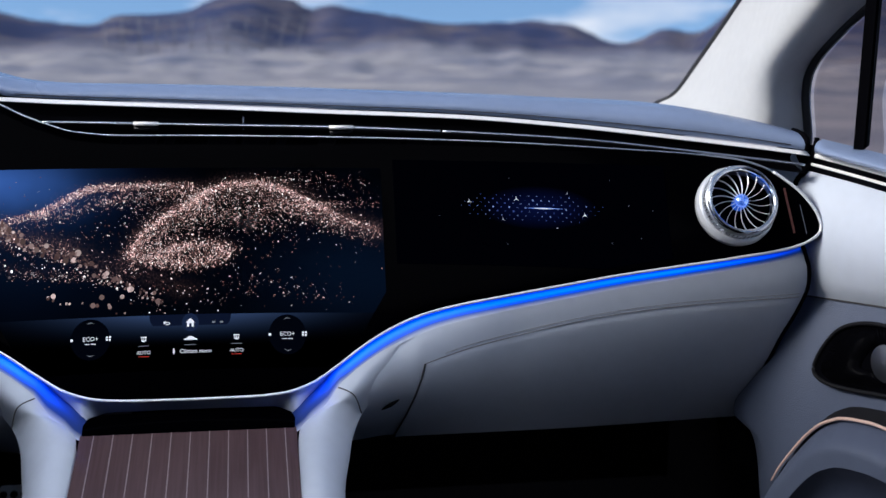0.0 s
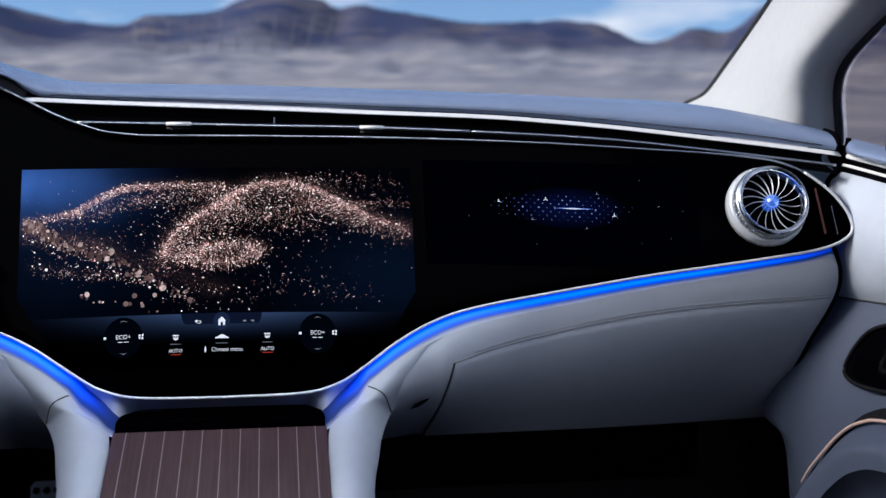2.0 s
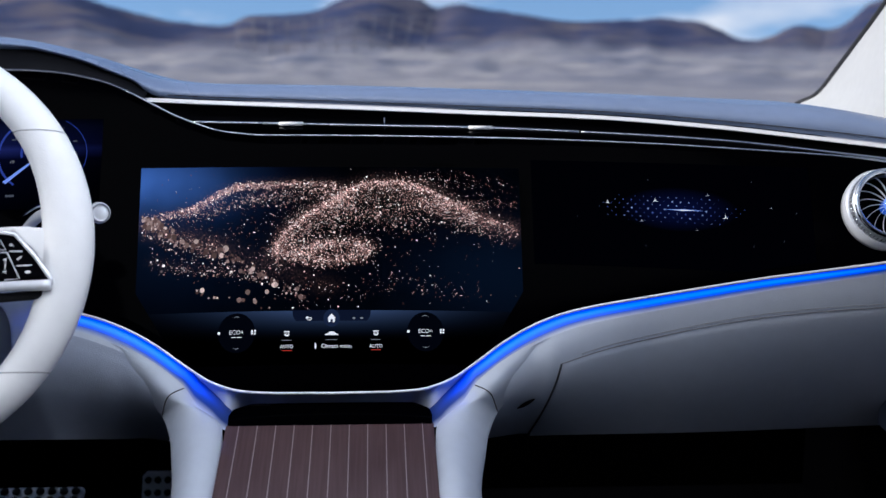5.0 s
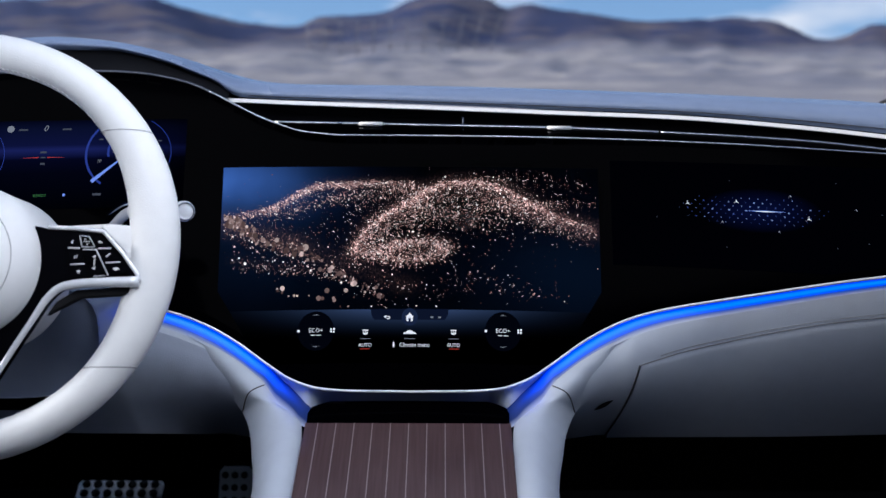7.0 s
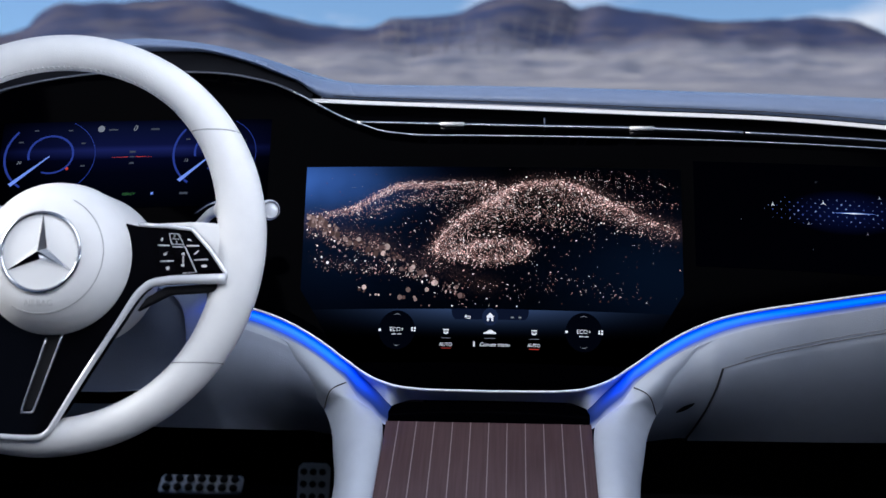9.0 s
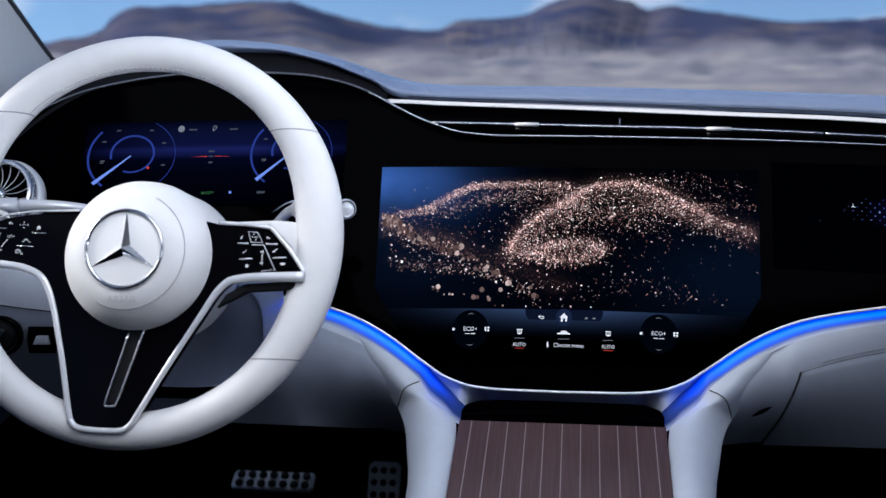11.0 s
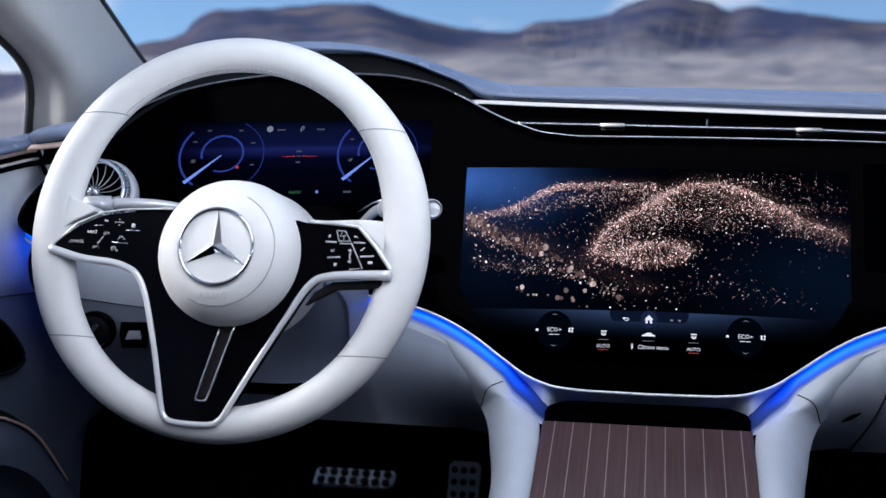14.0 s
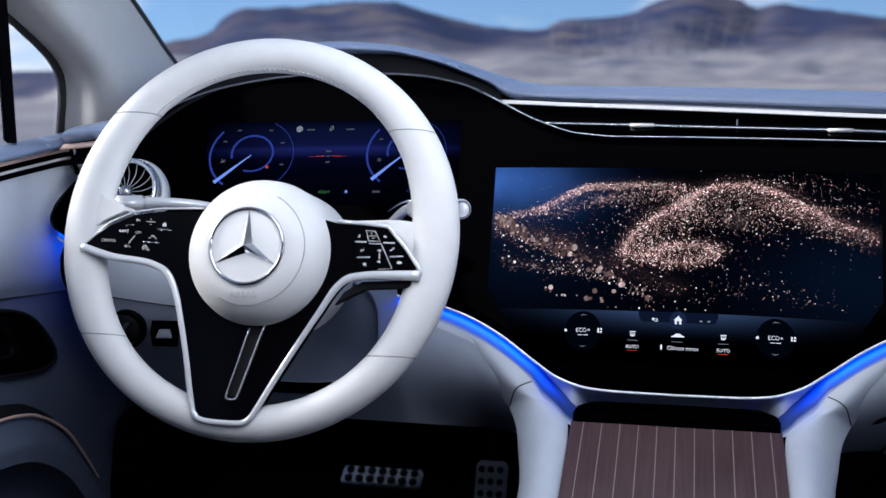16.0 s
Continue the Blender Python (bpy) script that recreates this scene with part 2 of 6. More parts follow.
INLAY = material("pale_inlay", (0.36, 0.30, 0.30), 0.35, metal=0.3)


def picture_material():
    """The display's dark blue picture: a glow at its upper left corner and a steel-blue bar along its foot."""
    m = glow("display_picture", (0, 0, 0), 1.0)
    nt = m.node_tree
    e = next(n for n in nt.nodes if n.type == "EMISSION")
    co, sep = nt.nodes.new("ShaderNodeTexCoord"), nt.nodes.new("ShaderNodeSeparateXYZ")
    nt.links.new(co.outputs["Object"], sep.inputs[0])

    def maths(op, a, b=0.0, clamp=False):
        n = nt.nodes.new("ShaderNodeMath")
        n.operation, n.use_clamp = op, clamp
        for i, v in enumerate((a, b)):
            if isinstance(v, (int, float)):
                n.inputs[i].default_value = v
            else:
                nt.links.new(v, n.inputs[i])
        return n.outputs[0]
    x, z = sep.outputs["X"], sep.outputs["Z"]

    def blob(cx, cz, rx, rz):
        dx = maths("DIVIDE", maths("SUBTRACT", x, cx), rx)
        dz = maths("DIVIDE", maths("SUBTRACT", z, cz), rz)
        d = maths("ADD", maths("MULTIPLY", dx, dx), maths("MULTIPLY", dz, dz))
        return maths("POWER", 2.718, maths("MULTIPLY", d, -1.0))
    noise_n = nt.nodes.new("ShaderNodeTexNoise")
    noise_n.inputs["Scale"].default_value = 18
    nt.links.new(co.outputs["Object"], noise_n.inputs["Vector"])
    haze = maths("MULTIPLY", noise_n.outputs["Fac"], 1.0)
    foot = maths("GREATER_THAN", 0.4915, z)
    fall = maths("DIVIDE", maths("SUBTRACT", z, 0.460), 0.0315, True)
    side = blob(0, 0.48, 0.105, 1.0)
    bar = maths("MULTIPLY", maths("MULTIPLY", foot, maths("POWER", fall, 2.6)), side)
    top = maths("SUBTRACT", 1.0, foot)
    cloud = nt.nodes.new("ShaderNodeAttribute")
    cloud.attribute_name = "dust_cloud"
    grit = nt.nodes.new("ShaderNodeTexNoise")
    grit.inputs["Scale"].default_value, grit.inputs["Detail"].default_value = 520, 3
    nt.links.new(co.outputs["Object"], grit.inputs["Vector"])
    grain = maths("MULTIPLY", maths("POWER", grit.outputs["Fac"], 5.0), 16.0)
    parts = [((0.042, 0.115, 0.38), maths("MULTIPLY", top, maths("MULTIPLY", blob(-0.205, 0.622, 0.078, 0.030), maths("ADD", haze, 0.45)))),
             ((0.0006, 0.0012, 0.0030), maths("MULTIPLY", top, haze)),
             ((0.001, 0.0036, 0.011), maths("MULTIPLY", top, blob(-0.16, 0.55, 0.11, 0.05))),
             ((0.0012, 0.0042, 0.012), maths("MULTIPLY", top, blob(0.18, 0.53, 0.10, 0.05))),
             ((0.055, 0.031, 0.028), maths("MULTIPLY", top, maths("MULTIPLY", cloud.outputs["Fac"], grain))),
             ((0.034, 0.060, 0.135), bar)]
    total = None
    for col, fac in parts:
        s = nt.nodes.new("ShaderNodeVectorMath")
        s.operation, s.inputs[0].default_value = "SCALE", col
        nt.links.new(fac, s.inputs["Scale"])
        if total is None:
            total = s.outputs[0]
        else:
            a = nt.nodes.new("ShaderNodeVectorMath")
            a.operation = "ADD"
            nt.links.new(total, a.inputs[0])
            nt.links.new(s.outputs[0], a.inputs[1])
            total = a.outputs[0]
    nt.links.new(total, e.inputs["Color"])
    return m


def spark_material(name, stops, strength):
    """Dots of light whose colour and brightness differ from dot to dot."""
    m = glow(name, (1, 1, 1), strength)
    nt = m.node_tree
    e = next(n for n in nt.nodes if n.type == "EMISSION")
    g, r = nt.nodes.new("ShaderNodeNewGeometry"), nt.nodes.new("ShaderNodeValToRGB")
    els = r.color_ramp.elements
    els[0].position, els[0].color = stops[0][0], (*stops[0][1], 1)
    els[1].position, els[1].color = stops[-1][0], (*stops[-1][1], 1)
    for pos, c in stops[1:-1]:
        els.new(pos).color = (*c, 1)
    nt.links.new(g.outputs["Random Per Island"], r.inputs["Fac"])
    nt.links.new(r.outputs["Color"], e.inputs["Color"])
    return m


def cluster_material():
    """Instrument display: deep blue with a brighter band across the middle, fading out at its ends."""
    m = glow("cluster_picture", (0, 0, 0), 1.0)
    nt = m.node_tree
    e = next(n for n in nt.nodes if n.type == "EMISSION")
    co, sep, r = nt.nodes.new("ShaderNodeTexCoord"), nt.nodes.new("ShaderNodeSeparateXYZ"), nt.nodes.new("ShaderNodeValToRGB")
    mr, side, mul = nt.nodes.new("ShaderNodeMapRange"), nt.nodes.new("ShaderNodeValToRGB"), nt.nodes.new("ShaderNodeMixRGB")
    mx = nt.nodes.new("ShaderNodeMapRange")
    mr.inputs["From Min"].default_value, mr.inputs["From Max"].default_value = 0.598, 0.688
    mx.inputs["From Min"].default_value, mx.inputs["From Max"].default_value = -0.512, -0.243
    mul.blend_type, mul.inputs[0].default_value = "MULTIPLY", 1.0
    nt.links.new(co.outputs["Object"], sep.inputs[0])
    nt.links.new(sep.outputs["Z"], mr.inputs["Value"])
    nt.links.new(sep.outputs["X"], mx.inputs["Value"])
    nt.links.new(mr.outputs["Result"], r.inputs["Fac"])
    nt.links.new(mx.outputs["Result"], side.inputs["Fac"])
    els = r.color_ramp.elements
    els[0].color, els[1].color = (0.0002, 0.0004, 0.0015, 1), (0.0006, 0.0012, 0.006, 1)
    for pos, c in ((0.40, (0.0006, 0.001, 0.005)), (0.55, (0.0012, 0.0018, 0.011)), (0.66, (0.0095, 0.014, 0.090)), (0.71, (0.0040, 0.006, 0.038)), (0.9, (0.0028, 0.0046, 0.022))):
        k = els.new(pos)
        k.color = (*c, 1)
    se = side.color_ramp.elements
    se[0].color, se[1].color = (.1, .1, .1, 1), (.25, .25, .25, 1)
    for pos, v in ((.12, .5), (.35, 1.0), (.65, 1.0), (.85, .5)):
        k = se.new(pos)
        k.color = (v, v, v, 1)
    nt.links.new(r.outputs["Color"], mul.inputs[1])
    nt.links.new(side.outputs["Color"], mul.inputs[2])
    nt.links.new(mul.outputs["Color"], e.inputs["Color"])
    return m


def ground_material():
    """Stony grey-brown flats with pale gravel and dark scrub, rock with brown scree on the heights, blue distance haze
    painted into its colour.
    """
    m = material("desert", (0.2, 0.19, 0.19), 0.95, spec=0.1)
    nt = m.node_tree
    b = nt.nodes["Principled BSDF"]
    co = nt.nodes.new("ShaderNodeTexCoord")

    def patches(scale, detail, lo, hi, low_colour, high_colour):
        n, r = nt.nodes.new("ShaderNodeTexNoise"), nt.nodes.new("ShaderNodeValToRGB")
        n.inputs["Scale"].default_value, n.inputs["Detail"].default_value, n.inputs["Roughness"].default_value = scale, detail, .6
        r.color_ramp.elements[0].position, r.color_ramp.elements[1].position = lo, hi
        r.color_ramp.elements[0].color, r.color_ramp.elements[1].color = (*low_colour, 1), (*high_colour, 1)
        nt.links.new(co.outputs["Object"], n.inputs["Vector"])
        nt.links.new(n.outputs["Fac"], r.inputs["Fac"])
        return n, r
    wide_n, gravel = patches(.035, 6, .36, .64, (.215, .222, .28), (.56, .50, .465))
    _, scrub = patches(.22, 4, .42, .62, (.72, .74, .80), (1.2, 1.17, 1.12))
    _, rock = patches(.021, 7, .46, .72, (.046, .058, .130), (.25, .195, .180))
    mul, mx = nt.nodes.new("ShaderNodeMixRGB"), nt.nodes.new("ShaderNodeMixRGB")
    mul.blend_type, mul.inputs[0].default_value = "MULTIPLY", .8
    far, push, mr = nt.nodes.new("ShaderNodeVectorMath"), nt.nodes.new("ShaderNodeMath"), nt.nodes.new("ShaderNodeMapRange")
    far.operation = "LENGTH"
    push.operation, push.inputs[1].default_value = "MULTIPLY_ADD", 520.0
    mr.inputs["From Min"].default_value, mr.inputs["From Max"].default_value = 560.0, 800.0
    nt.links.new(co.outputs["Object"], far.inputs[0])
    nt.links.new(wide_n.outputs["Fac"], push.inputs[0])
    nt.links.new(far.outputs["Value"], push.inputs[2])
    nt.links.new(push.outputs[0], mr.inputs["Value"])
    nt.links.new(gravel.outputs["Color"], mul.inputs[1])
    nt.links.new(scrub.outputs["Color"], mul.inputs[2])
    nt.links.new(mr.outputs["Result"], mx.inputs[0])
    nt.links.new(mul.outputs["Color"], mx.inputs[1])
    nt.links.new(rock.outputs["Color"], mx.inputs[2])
    nt.links.new(mx.outputs["Color"], b.inputs["Base Color"])
    return m


# ---- building tools ----
def link(name, me, mat, parent=None, label="", smooth=True):
    if mat:
        me.materials.append(mat)
    if smooth:
        me.polygons.foreach_set("use_smooth", [True] * len(me.polygons))
    ob = new(name, me)
    if parent:
        ob.parent = parent
    if label:
        ob["label"] = label
    return ob


def part(name, bm, mat, parent=None, label="", smooth=True, fix=True):
    """A bmesh as one mesh object under a thing or a part."""
    if fix:
        bmesh.ops.recalc_face_normals(bm, faces=bm.faces)
    me = bpy.data.meshes.new(name)
    bm.to_mesh(me)
    bm.free()
    return link(name, me, mat, parent, label, smooth)


def thing(name, label, category, group="", kind="", at=(0, 0, 0)):
    ob = new(name)
    ob.empty_display_size = 0.05
    return tagged(ob, label, category, group, kind)


def fn(pairs):
    """A smooth curve through (x, value) pairs with no overshoot."""
    xs, ys = np.array([p[0] for p in pairs], float), np.array([p[1] for p in pairs], float)
    h, d = np.diff(xs), np.diff(ys) / np.diff(xs)
    m = np.zeros(len(xs))
    m[0], m[-1] = d[0], d[-1]
    for i in range(1, len(xs) - 1):
        if d[i - 1] * d[i] > 0:
            w1, w2 = 2 * h[i] + h[i - 1], h[i] + 2 * h[i - 1]
            m[i] = (w1 + w2) / (w1 / d[i - 1] + w2 / d[i])

    def value(x):
        x = min(max(x, xs[0]), xs[-1])
        i = min(int(np.searchsorted(xs, x, side="right")) - 1, len(xs) - 2)
        t = (x - xs[i]) / h[i]
        return float((2 * t**3 - 3 * t**2 + 1) * ys[i] + (t**3 - 2 * t**2 + t) * h[i] * m[i] + (3 * t**2 - 2 * t**3) * ys[i + 1] + (t**3 - t**2) * h[i] * m[i + 1])
    return value


def sheet(f, us, vs, close_u=False, close_v=False):
    """A grid of faces through f(u, v)."""
    bm = bmesh.new()
    rows = [[bm.verts.new(f(u, v)) for v in vs] for u in us]
    for i in range(len(us) if close_u else len(us) - 1):
        for j in range(len(vs) if close_v else len(vs) - 1):
            a, b = rows[i], rows[(i + 1) % len(us)]
            q = (a[j], b[j], b[(j + 1) % len(vs)], a[(j + 1) % len(vs)])
            try:
                bm.faces.new(q)
            except ValueError:
                pass
    return bm


def thicken(bm, d):
    """Give an open sheet a thickness d away from its normals."""
    bmesh.ops.recalc_face_normals(bm, faces=bm.faces)
    bmesh.ops.solidify(bm, geom=bm.faces[:], thickness=d)
    return bm


def span(a, b, n):
    return [a + (b - a) * i / n for i in range(n + 1)]


def rounded(points, closed=False, steps=8):
    """Catmull-Rom through points."""
    pts = [Vector(p) for p in points]
    n, out = len(pts), []
    for i in range(n if closed else n - 1):
        p0 = pts[(i - 1) % n] if closed or i > 0 else pts[0] * 2 - pts[1]
        p1, p2 = pts[i], pts[(i + 1) % n]
        p3 = pts[(i + 2) % n] if closed or i + 2 < n else p2 * 2 - p1
        for k in range(steps):
            t = k / steps
            out.append(0.5 * (2 * p1 + (p2 - p0) * t + (2 * p0 - 5 * p1 + 4 * p2 - p3) * t * t + (3 * p1 - p0 - 3 * p2 + p3) * t**3))
    if not closed:
        out.append(pts[-1])
    return out


def tube(points, r, closed=False, seg=10, flat=1.0, up=(0, 0, 1), bm=None):
    """A round or flattened rod along points; r may be a function of the way along it, 0 to 1."""
    bm = bm or bmesh.new()
    pts, n, rings = [Vector(p) for p in points], len(points), []
    for i, p in enumerate(pts):
        a = pts[(i + 1) % n] if closed or i + 1 < n else p
        b = pts[i - 1] if closed or i > 0 else p
        t = (a - b).normalized()
        s = t.cross(Vector(up))
        s = s.normalized() if s.length > 1e-6 else t.orthogonal().normalized()
        w = s.cross(t).normalized()
        rad = r(i / max(n - 1, 1)) if callable(r) else r
        rings.append([bm.verts.new(p + (s * math.cos(k * math.tau / seg) * flat + w * math.sin(k * math.tau / seg)) * rad) for k in range(seg)])
    for i in range(n if closed else n - 1):
        a, b = rings[i], rings[(i + 1) % n]
        for k in range(seg):
            bm.faces.new((a[k], a[(k + 1) % seg], b[(k + 1) % seg], b[k]))
    if not closed:
        bm.faces.new(rings[0][::-1])
        bm.faces.new(rings[-1])
    return bm


def lathe(profile, m, seg=48, bm=None):
    """Turn a profile of (radius, height) about the local z axis of m."""
    bm = bm or bmesh.new()
    rings = []
    for r, h in profile:
        if r < 1e-5:
            rings.append([bm.verts.new(m @ Vector((0, 0, h)))])
        else:
            rings.append([bm.verts.new(m @ Vector((r * math.cos(k * math.tau / seg), r * math.sin(k * math.tau / seg), h))) for k in range(seg)])
    for a, b in zip(rings, rings[1:]):
        for k in range(seg):
            k2 = (k + 1) % seg
            if len(a) == 1 and len(b) > 1:
                bm.faces.new((a[0], b[k], b[k2]))
            elif len(b) == 1 and len(a) > 1:
                bm.faces.new((a[k], b[0], a[k2]))
            elif len(a) > 1:
                bm.faces.new((a[k], b[k], b[k2], a[k2]))
    return bm


def slab(outline, m, thick, bevel=0.0):
    """A plate: a plane outline (u, v) in the xy plane of m, raised by thick along its z, with a rounded upper edge."""
    bm = bmesh.new()
    face = bm.faces.new([bm.verts.new((u, v, 0)) for u, v in outline])
    bm.normal_update()
    if face.normal.z < 0:
        face.normal_flip()
    ext = bmesh.ops.extrude_face_region(bm, geom=[face])
    top = [v for v in ext["geom"] if isinstance(v, bmesh.types.BMVert)]
    bmesh.ops.translate(bm, verts=top, vec=(0, 0, thick))
    if bevel:
        tv = set(top)
        edges = [e for e in bm.edges if e.verts[0] in tv and e.verts[1] in tv]
        bmesh.ops.bevel(bm, geom=edges, offset=bevel, segments=2, affect="EDGES", clamp_overlap=True)
    bmesh.ops.triangulate(bm, faces=[f for f in bm.faces if len(f.verts) > 4])
    bmesh.ops.transform(bm, matrix=m, verts=bm.verts)
    return bm


def box(x0, x1, y0, y1, z0, z1, bevel=0.0):
    bm = bmesh.new()
    bmesh.ops.create_cube(bm, size=1)
    bmesh.ops.transform(bm, matrix=Matrix.Translation(((x0 + x1) / 2, (y0 + y1) / 2, (z0 + z1) / 2)) @ Matrix.Diagonal((x1 - x0, y1 - y0, z1 - z0, 1)), verts=bm.verts)
    if bevel:
        bmesh.ops.bevel(bm, geom=bm.edges[:], offset=bevel, segments=3, affect="EDGES")
    return bm


def words(body, size, align="CENTER"):
    """The flat faces of a word in the built-in font, centred, as points and polygons."""
    c = bpy.data.curves.new("words", "FONT")
    c.body, c.size, c.align_x, c.align_y, c.resolution_u = body, size, align, "CENTER", 2
    ob = new("words", c)
    me = bpy.data.meshes.new_from_object(ob.evaluated_get(bpy.context.evaluated_depsgraph_get()))
    pts, polys = [tuple(v.co) for v in me.vertices], [tuple(p.vertices) for p in me.polygons]
    bpy.data.objects.remove(ob)
    bpy.data.curves.remove(c)
    bpy.data.meshes.remove(me)
    return pts, polys


def flat_part(name, pts, polys, mat, parent, label=""):
    me = bpy.data.meshes.new(name)
    me.from_pydata(pts, [], polys)
    return link(name, me, mat, parent, label, smooth=False)

# ---- shape of the instrument panel ----
def glass_y(x, z):
    """Depth of the curved, tilted screen glass."""
    return 1.188 + 0.46 * (z - 0.471) - 0.37 * x * x


def on_glass(x, z, lift=0.0):
    return Vector((x, glass_y(x, z) - lift, z - 0.42 * lift))


low_half = fn([(0, .4125), (.06, .4135), (.092, .416), (.121, .4245), (.15, .442), (.18, .4625), (.21, .479), (.24, .491), (.27, .499),
               (.328, .511), (.386, .523), (.443, .535), (.5, .546), (.554, .557), (.607, .570), (.620, .5755), (.629, .5815), (.6345, .588), (.636, .594)])
up_edge = fn([(-.636, .594), (-.6345, .602), (-.629, .614), (-.614, .634), (-.60, .650), (-.58, .668), (-.56, .688), (-.53, .710), (-.50, .724), (-.45, .735), (-.40, .739), (-.327, .738),
              (-.296, .736), (-.271, .732), (-.246, .726), (-.221, .716), (-.196, .7035), (-.171, .691), (-.145, .681), (-.120, .6735),
              (-.098, .671), (-.079, .6695), (0, .669), (.159, .668), (.34, .665), (.456, .661), (.511, .659), (.565, .655), (.59, .648),
              (.614, .632), (.629, .614), (.6345, .602), (.636, .594)])
trim_z = fn([(-.66, .6645), (-.6, .6705), (-.21, .7055), (-.133, .7025), (0, .698), (.162, .693), (.285, .690), (.405, .683), (.519, .673), (.574, .668), (.641, .661), (.66, .659)])
pad_z = fn([(-.66, .684), (-.625, .690), (-.60, .699), (-.58, .710), (-.56, .723), (-.53, .743), (-.50, .758), (-.45, .771), (-.395, .774), (-.363, .772), (-.331, .768), (-.298, .761), (-.265, .7515),
            (-.232, .7385), (-.199, .7275), (-.167, .7225), (-.135, .7205), (0, .719), (.1, .717), (.226, .7135), (.35, .710), (.469, .7055),
            (.526, .704), (.581, .696), (.633, .684), (.66, .676)])


def low_edge(x):
    return low_half(abs(x))


def trim_y(x, z):
    return glass_y(x, z) + 0.020


panel = thing("instrument_panel", "full-width black glass dashboard with cream leather and blue light line", "dashboard")
XS = [-.636 * math.cos(math.pi * i / 220) for i in range(221)]


def wide(x):
    """The driver's end of the panel reaches a little further out."""
    k = min(max((-x - .45) / .11, 0), 1)
    return x - .020 * k * k * (3 - 2 * k)


def glass_point(x, s):
    a, b = low_edge(x), up_edge(x)
    z = a + (b - a) * s
    return (wide(x), glass_y(x, z), z)


def glass_shell(x, s):
    """Front of the glass, then its back, 6 mm behind."""
    px, py, pz = glass_point(x, s if s <= 1 else 2 - s)
    return (px, py + (.006 if s > 1 else 0), pz)


part("glass_panel", sheet(glass_shell, XS, span(0, 1, 24) + [2 - s - 1e-6 for s in span(0, 1, 24)][::-1], close_v=True), BLACK_GLASS, panel, "curved gloss black screen glass")
rim_line = [on_glass(x, low_edge(x), 0.001) for x in XS] + [on_glass(x, up_edge(x), 0.001) for x in reversed(XS[1:-1])]
for v in rim_line:
    v.x = wide(v.x)
left_end = [i for i, v in enumerate(rim_line) if v.x < -.585]
split = max(i for i in left_end if i < len(XS))
rest = min(i for i in left_end if i >= len(XS))
hood_from = next(i for i in range(len(XS), len(rim_line)) if rim_line[i].x < -.215)
part("bezel", tube(rim_line[split:len(XS) + 24], 0.0016, seg=8), SILVER, panel, "thin silver bezel under the glass")
part("bezel", tube(rim_line[len(XS) + 23:hood_from + 1], 0.0011, seg=8), SATIN, panel, "fine silver bezel over the glass")
# same bezel in shade: painted dark under the hood, black at the driver's end
part("bezel", tube(rim_line[hood_from:rest + 1], 0.0013, seg=8), DARK_SATIN, panel, "silver bezel under the hood, painted dark for shade")
part("bezel", tube(rim_line[rest:] + rim_line[:split + 1], 0.0015, seg=8), PIANO, panel, "driver's end of the silver bezel, painted black for shade")


# padded top: a rolled front edge, then a deck that runs to the windscreen
def pad_foot(x):
    hood = min(max((-0.185 - x) / 0.03, 0), 1) * min(max((x + .628) / .04, 0), 1)
    return (trim_z(x) + 0.0032) * (1 - hood) + (up_edge(x) + 0.010 + 0.011 * min(max((-x - .25) / .05, 0), 1)) * hood


def pad_point(x, s):
    # the rolled front edge ends at the door gap, the deck behind it runs on
    if x > .59:
        x = .59 + (x - .59) * (.667 + .333 * min(max((s - 1) / .3, 0), 1))
    z0, z1 = pad_foot(x), pad_z(x)
    z0 = min(z0, z1 - 0.008)
    y0 = trim_y(x, z0) - 0.004
    h = z1 - z0
    if s <= 1:
        a = s * math.pi / 2
        # the hood over the cluster overhangs more than the rest
        over = 0.006 + 0.013 * min(max((-0.17 - x) / 0.08, 0), 1)
        return (x, y0 - over * math.sin(2 * a) + 0.034 * (1 - math.cos(a)), z0 + h * math.sin(a))
    k = s - 1
    y1 = 1.86 - 0.30 * x * x
    return (x, (y0 + 0.034) * (1 - k) + y1 * k, z1 - 0.012 * k - (z1 - 0.719) * 0.85 * k - 0.030 * k * k)


def hood_under(x, s):
    z0, z1 = up_edge(x) + 0.001, pad_foot(x)
    y0, y1 = glass_y(x, z0) + 0.001, trim_y(x, z1) - 0.001
    return (x, y0 + (y1 - y0) * s, z0 + (z1 - z0) * s)


PX = span(-.655, .662, 150)
part("top_pad", sheet(pad_point, PX, span(0, 1, 14) + span(1.06, 2, 10)), PAD, panel, "blue-grey soft leather top pad")
part("hood_lip", sheet(hood_under, span(-.60, -.203, 60), span(0, 1, 3)), MATTE_BLACK, panel, "matt black lip under the hood")
part("pad_stitch", tube([Vector(pad_point(x, .12)) + Vector((0, -.0012, 0)) for x in span(-.18, .64, 90)], 0.0005, seg=5), SEAM, panel)


part("pad_end_gap", tube([Vector(pad_point(.6625, s)) + Vector((0, -.001, 0)) for s in span(0, 1, 16)], .0030, seg=8), SLOT_BLACK, panel, "dark gap to the door")


# bright trim, vent slot and its vane under the pad
def slot_back(x, s):
    z0, z1 = max(up_edge(x) + 0.0005, trim_z(x) - .020), trim_z(x) - 0.0005
    z1 = max(z1, z0 + .0005)
    y0, y1 = glass_y(x, z0) + 0.003, trim_y(x, z1) + 0.006
    return (x, y0 + (y1 - y0) * s + 0.022 * math.sin(math.pi * s), z0 + (z1 - z0) * s)


def trim_point(x, s):
    z = trim_z(x)
    return (x, trim_y(x, z) - 0.0195 + 0.0085 * s, z - 0.0006 + 0.0032 * s)


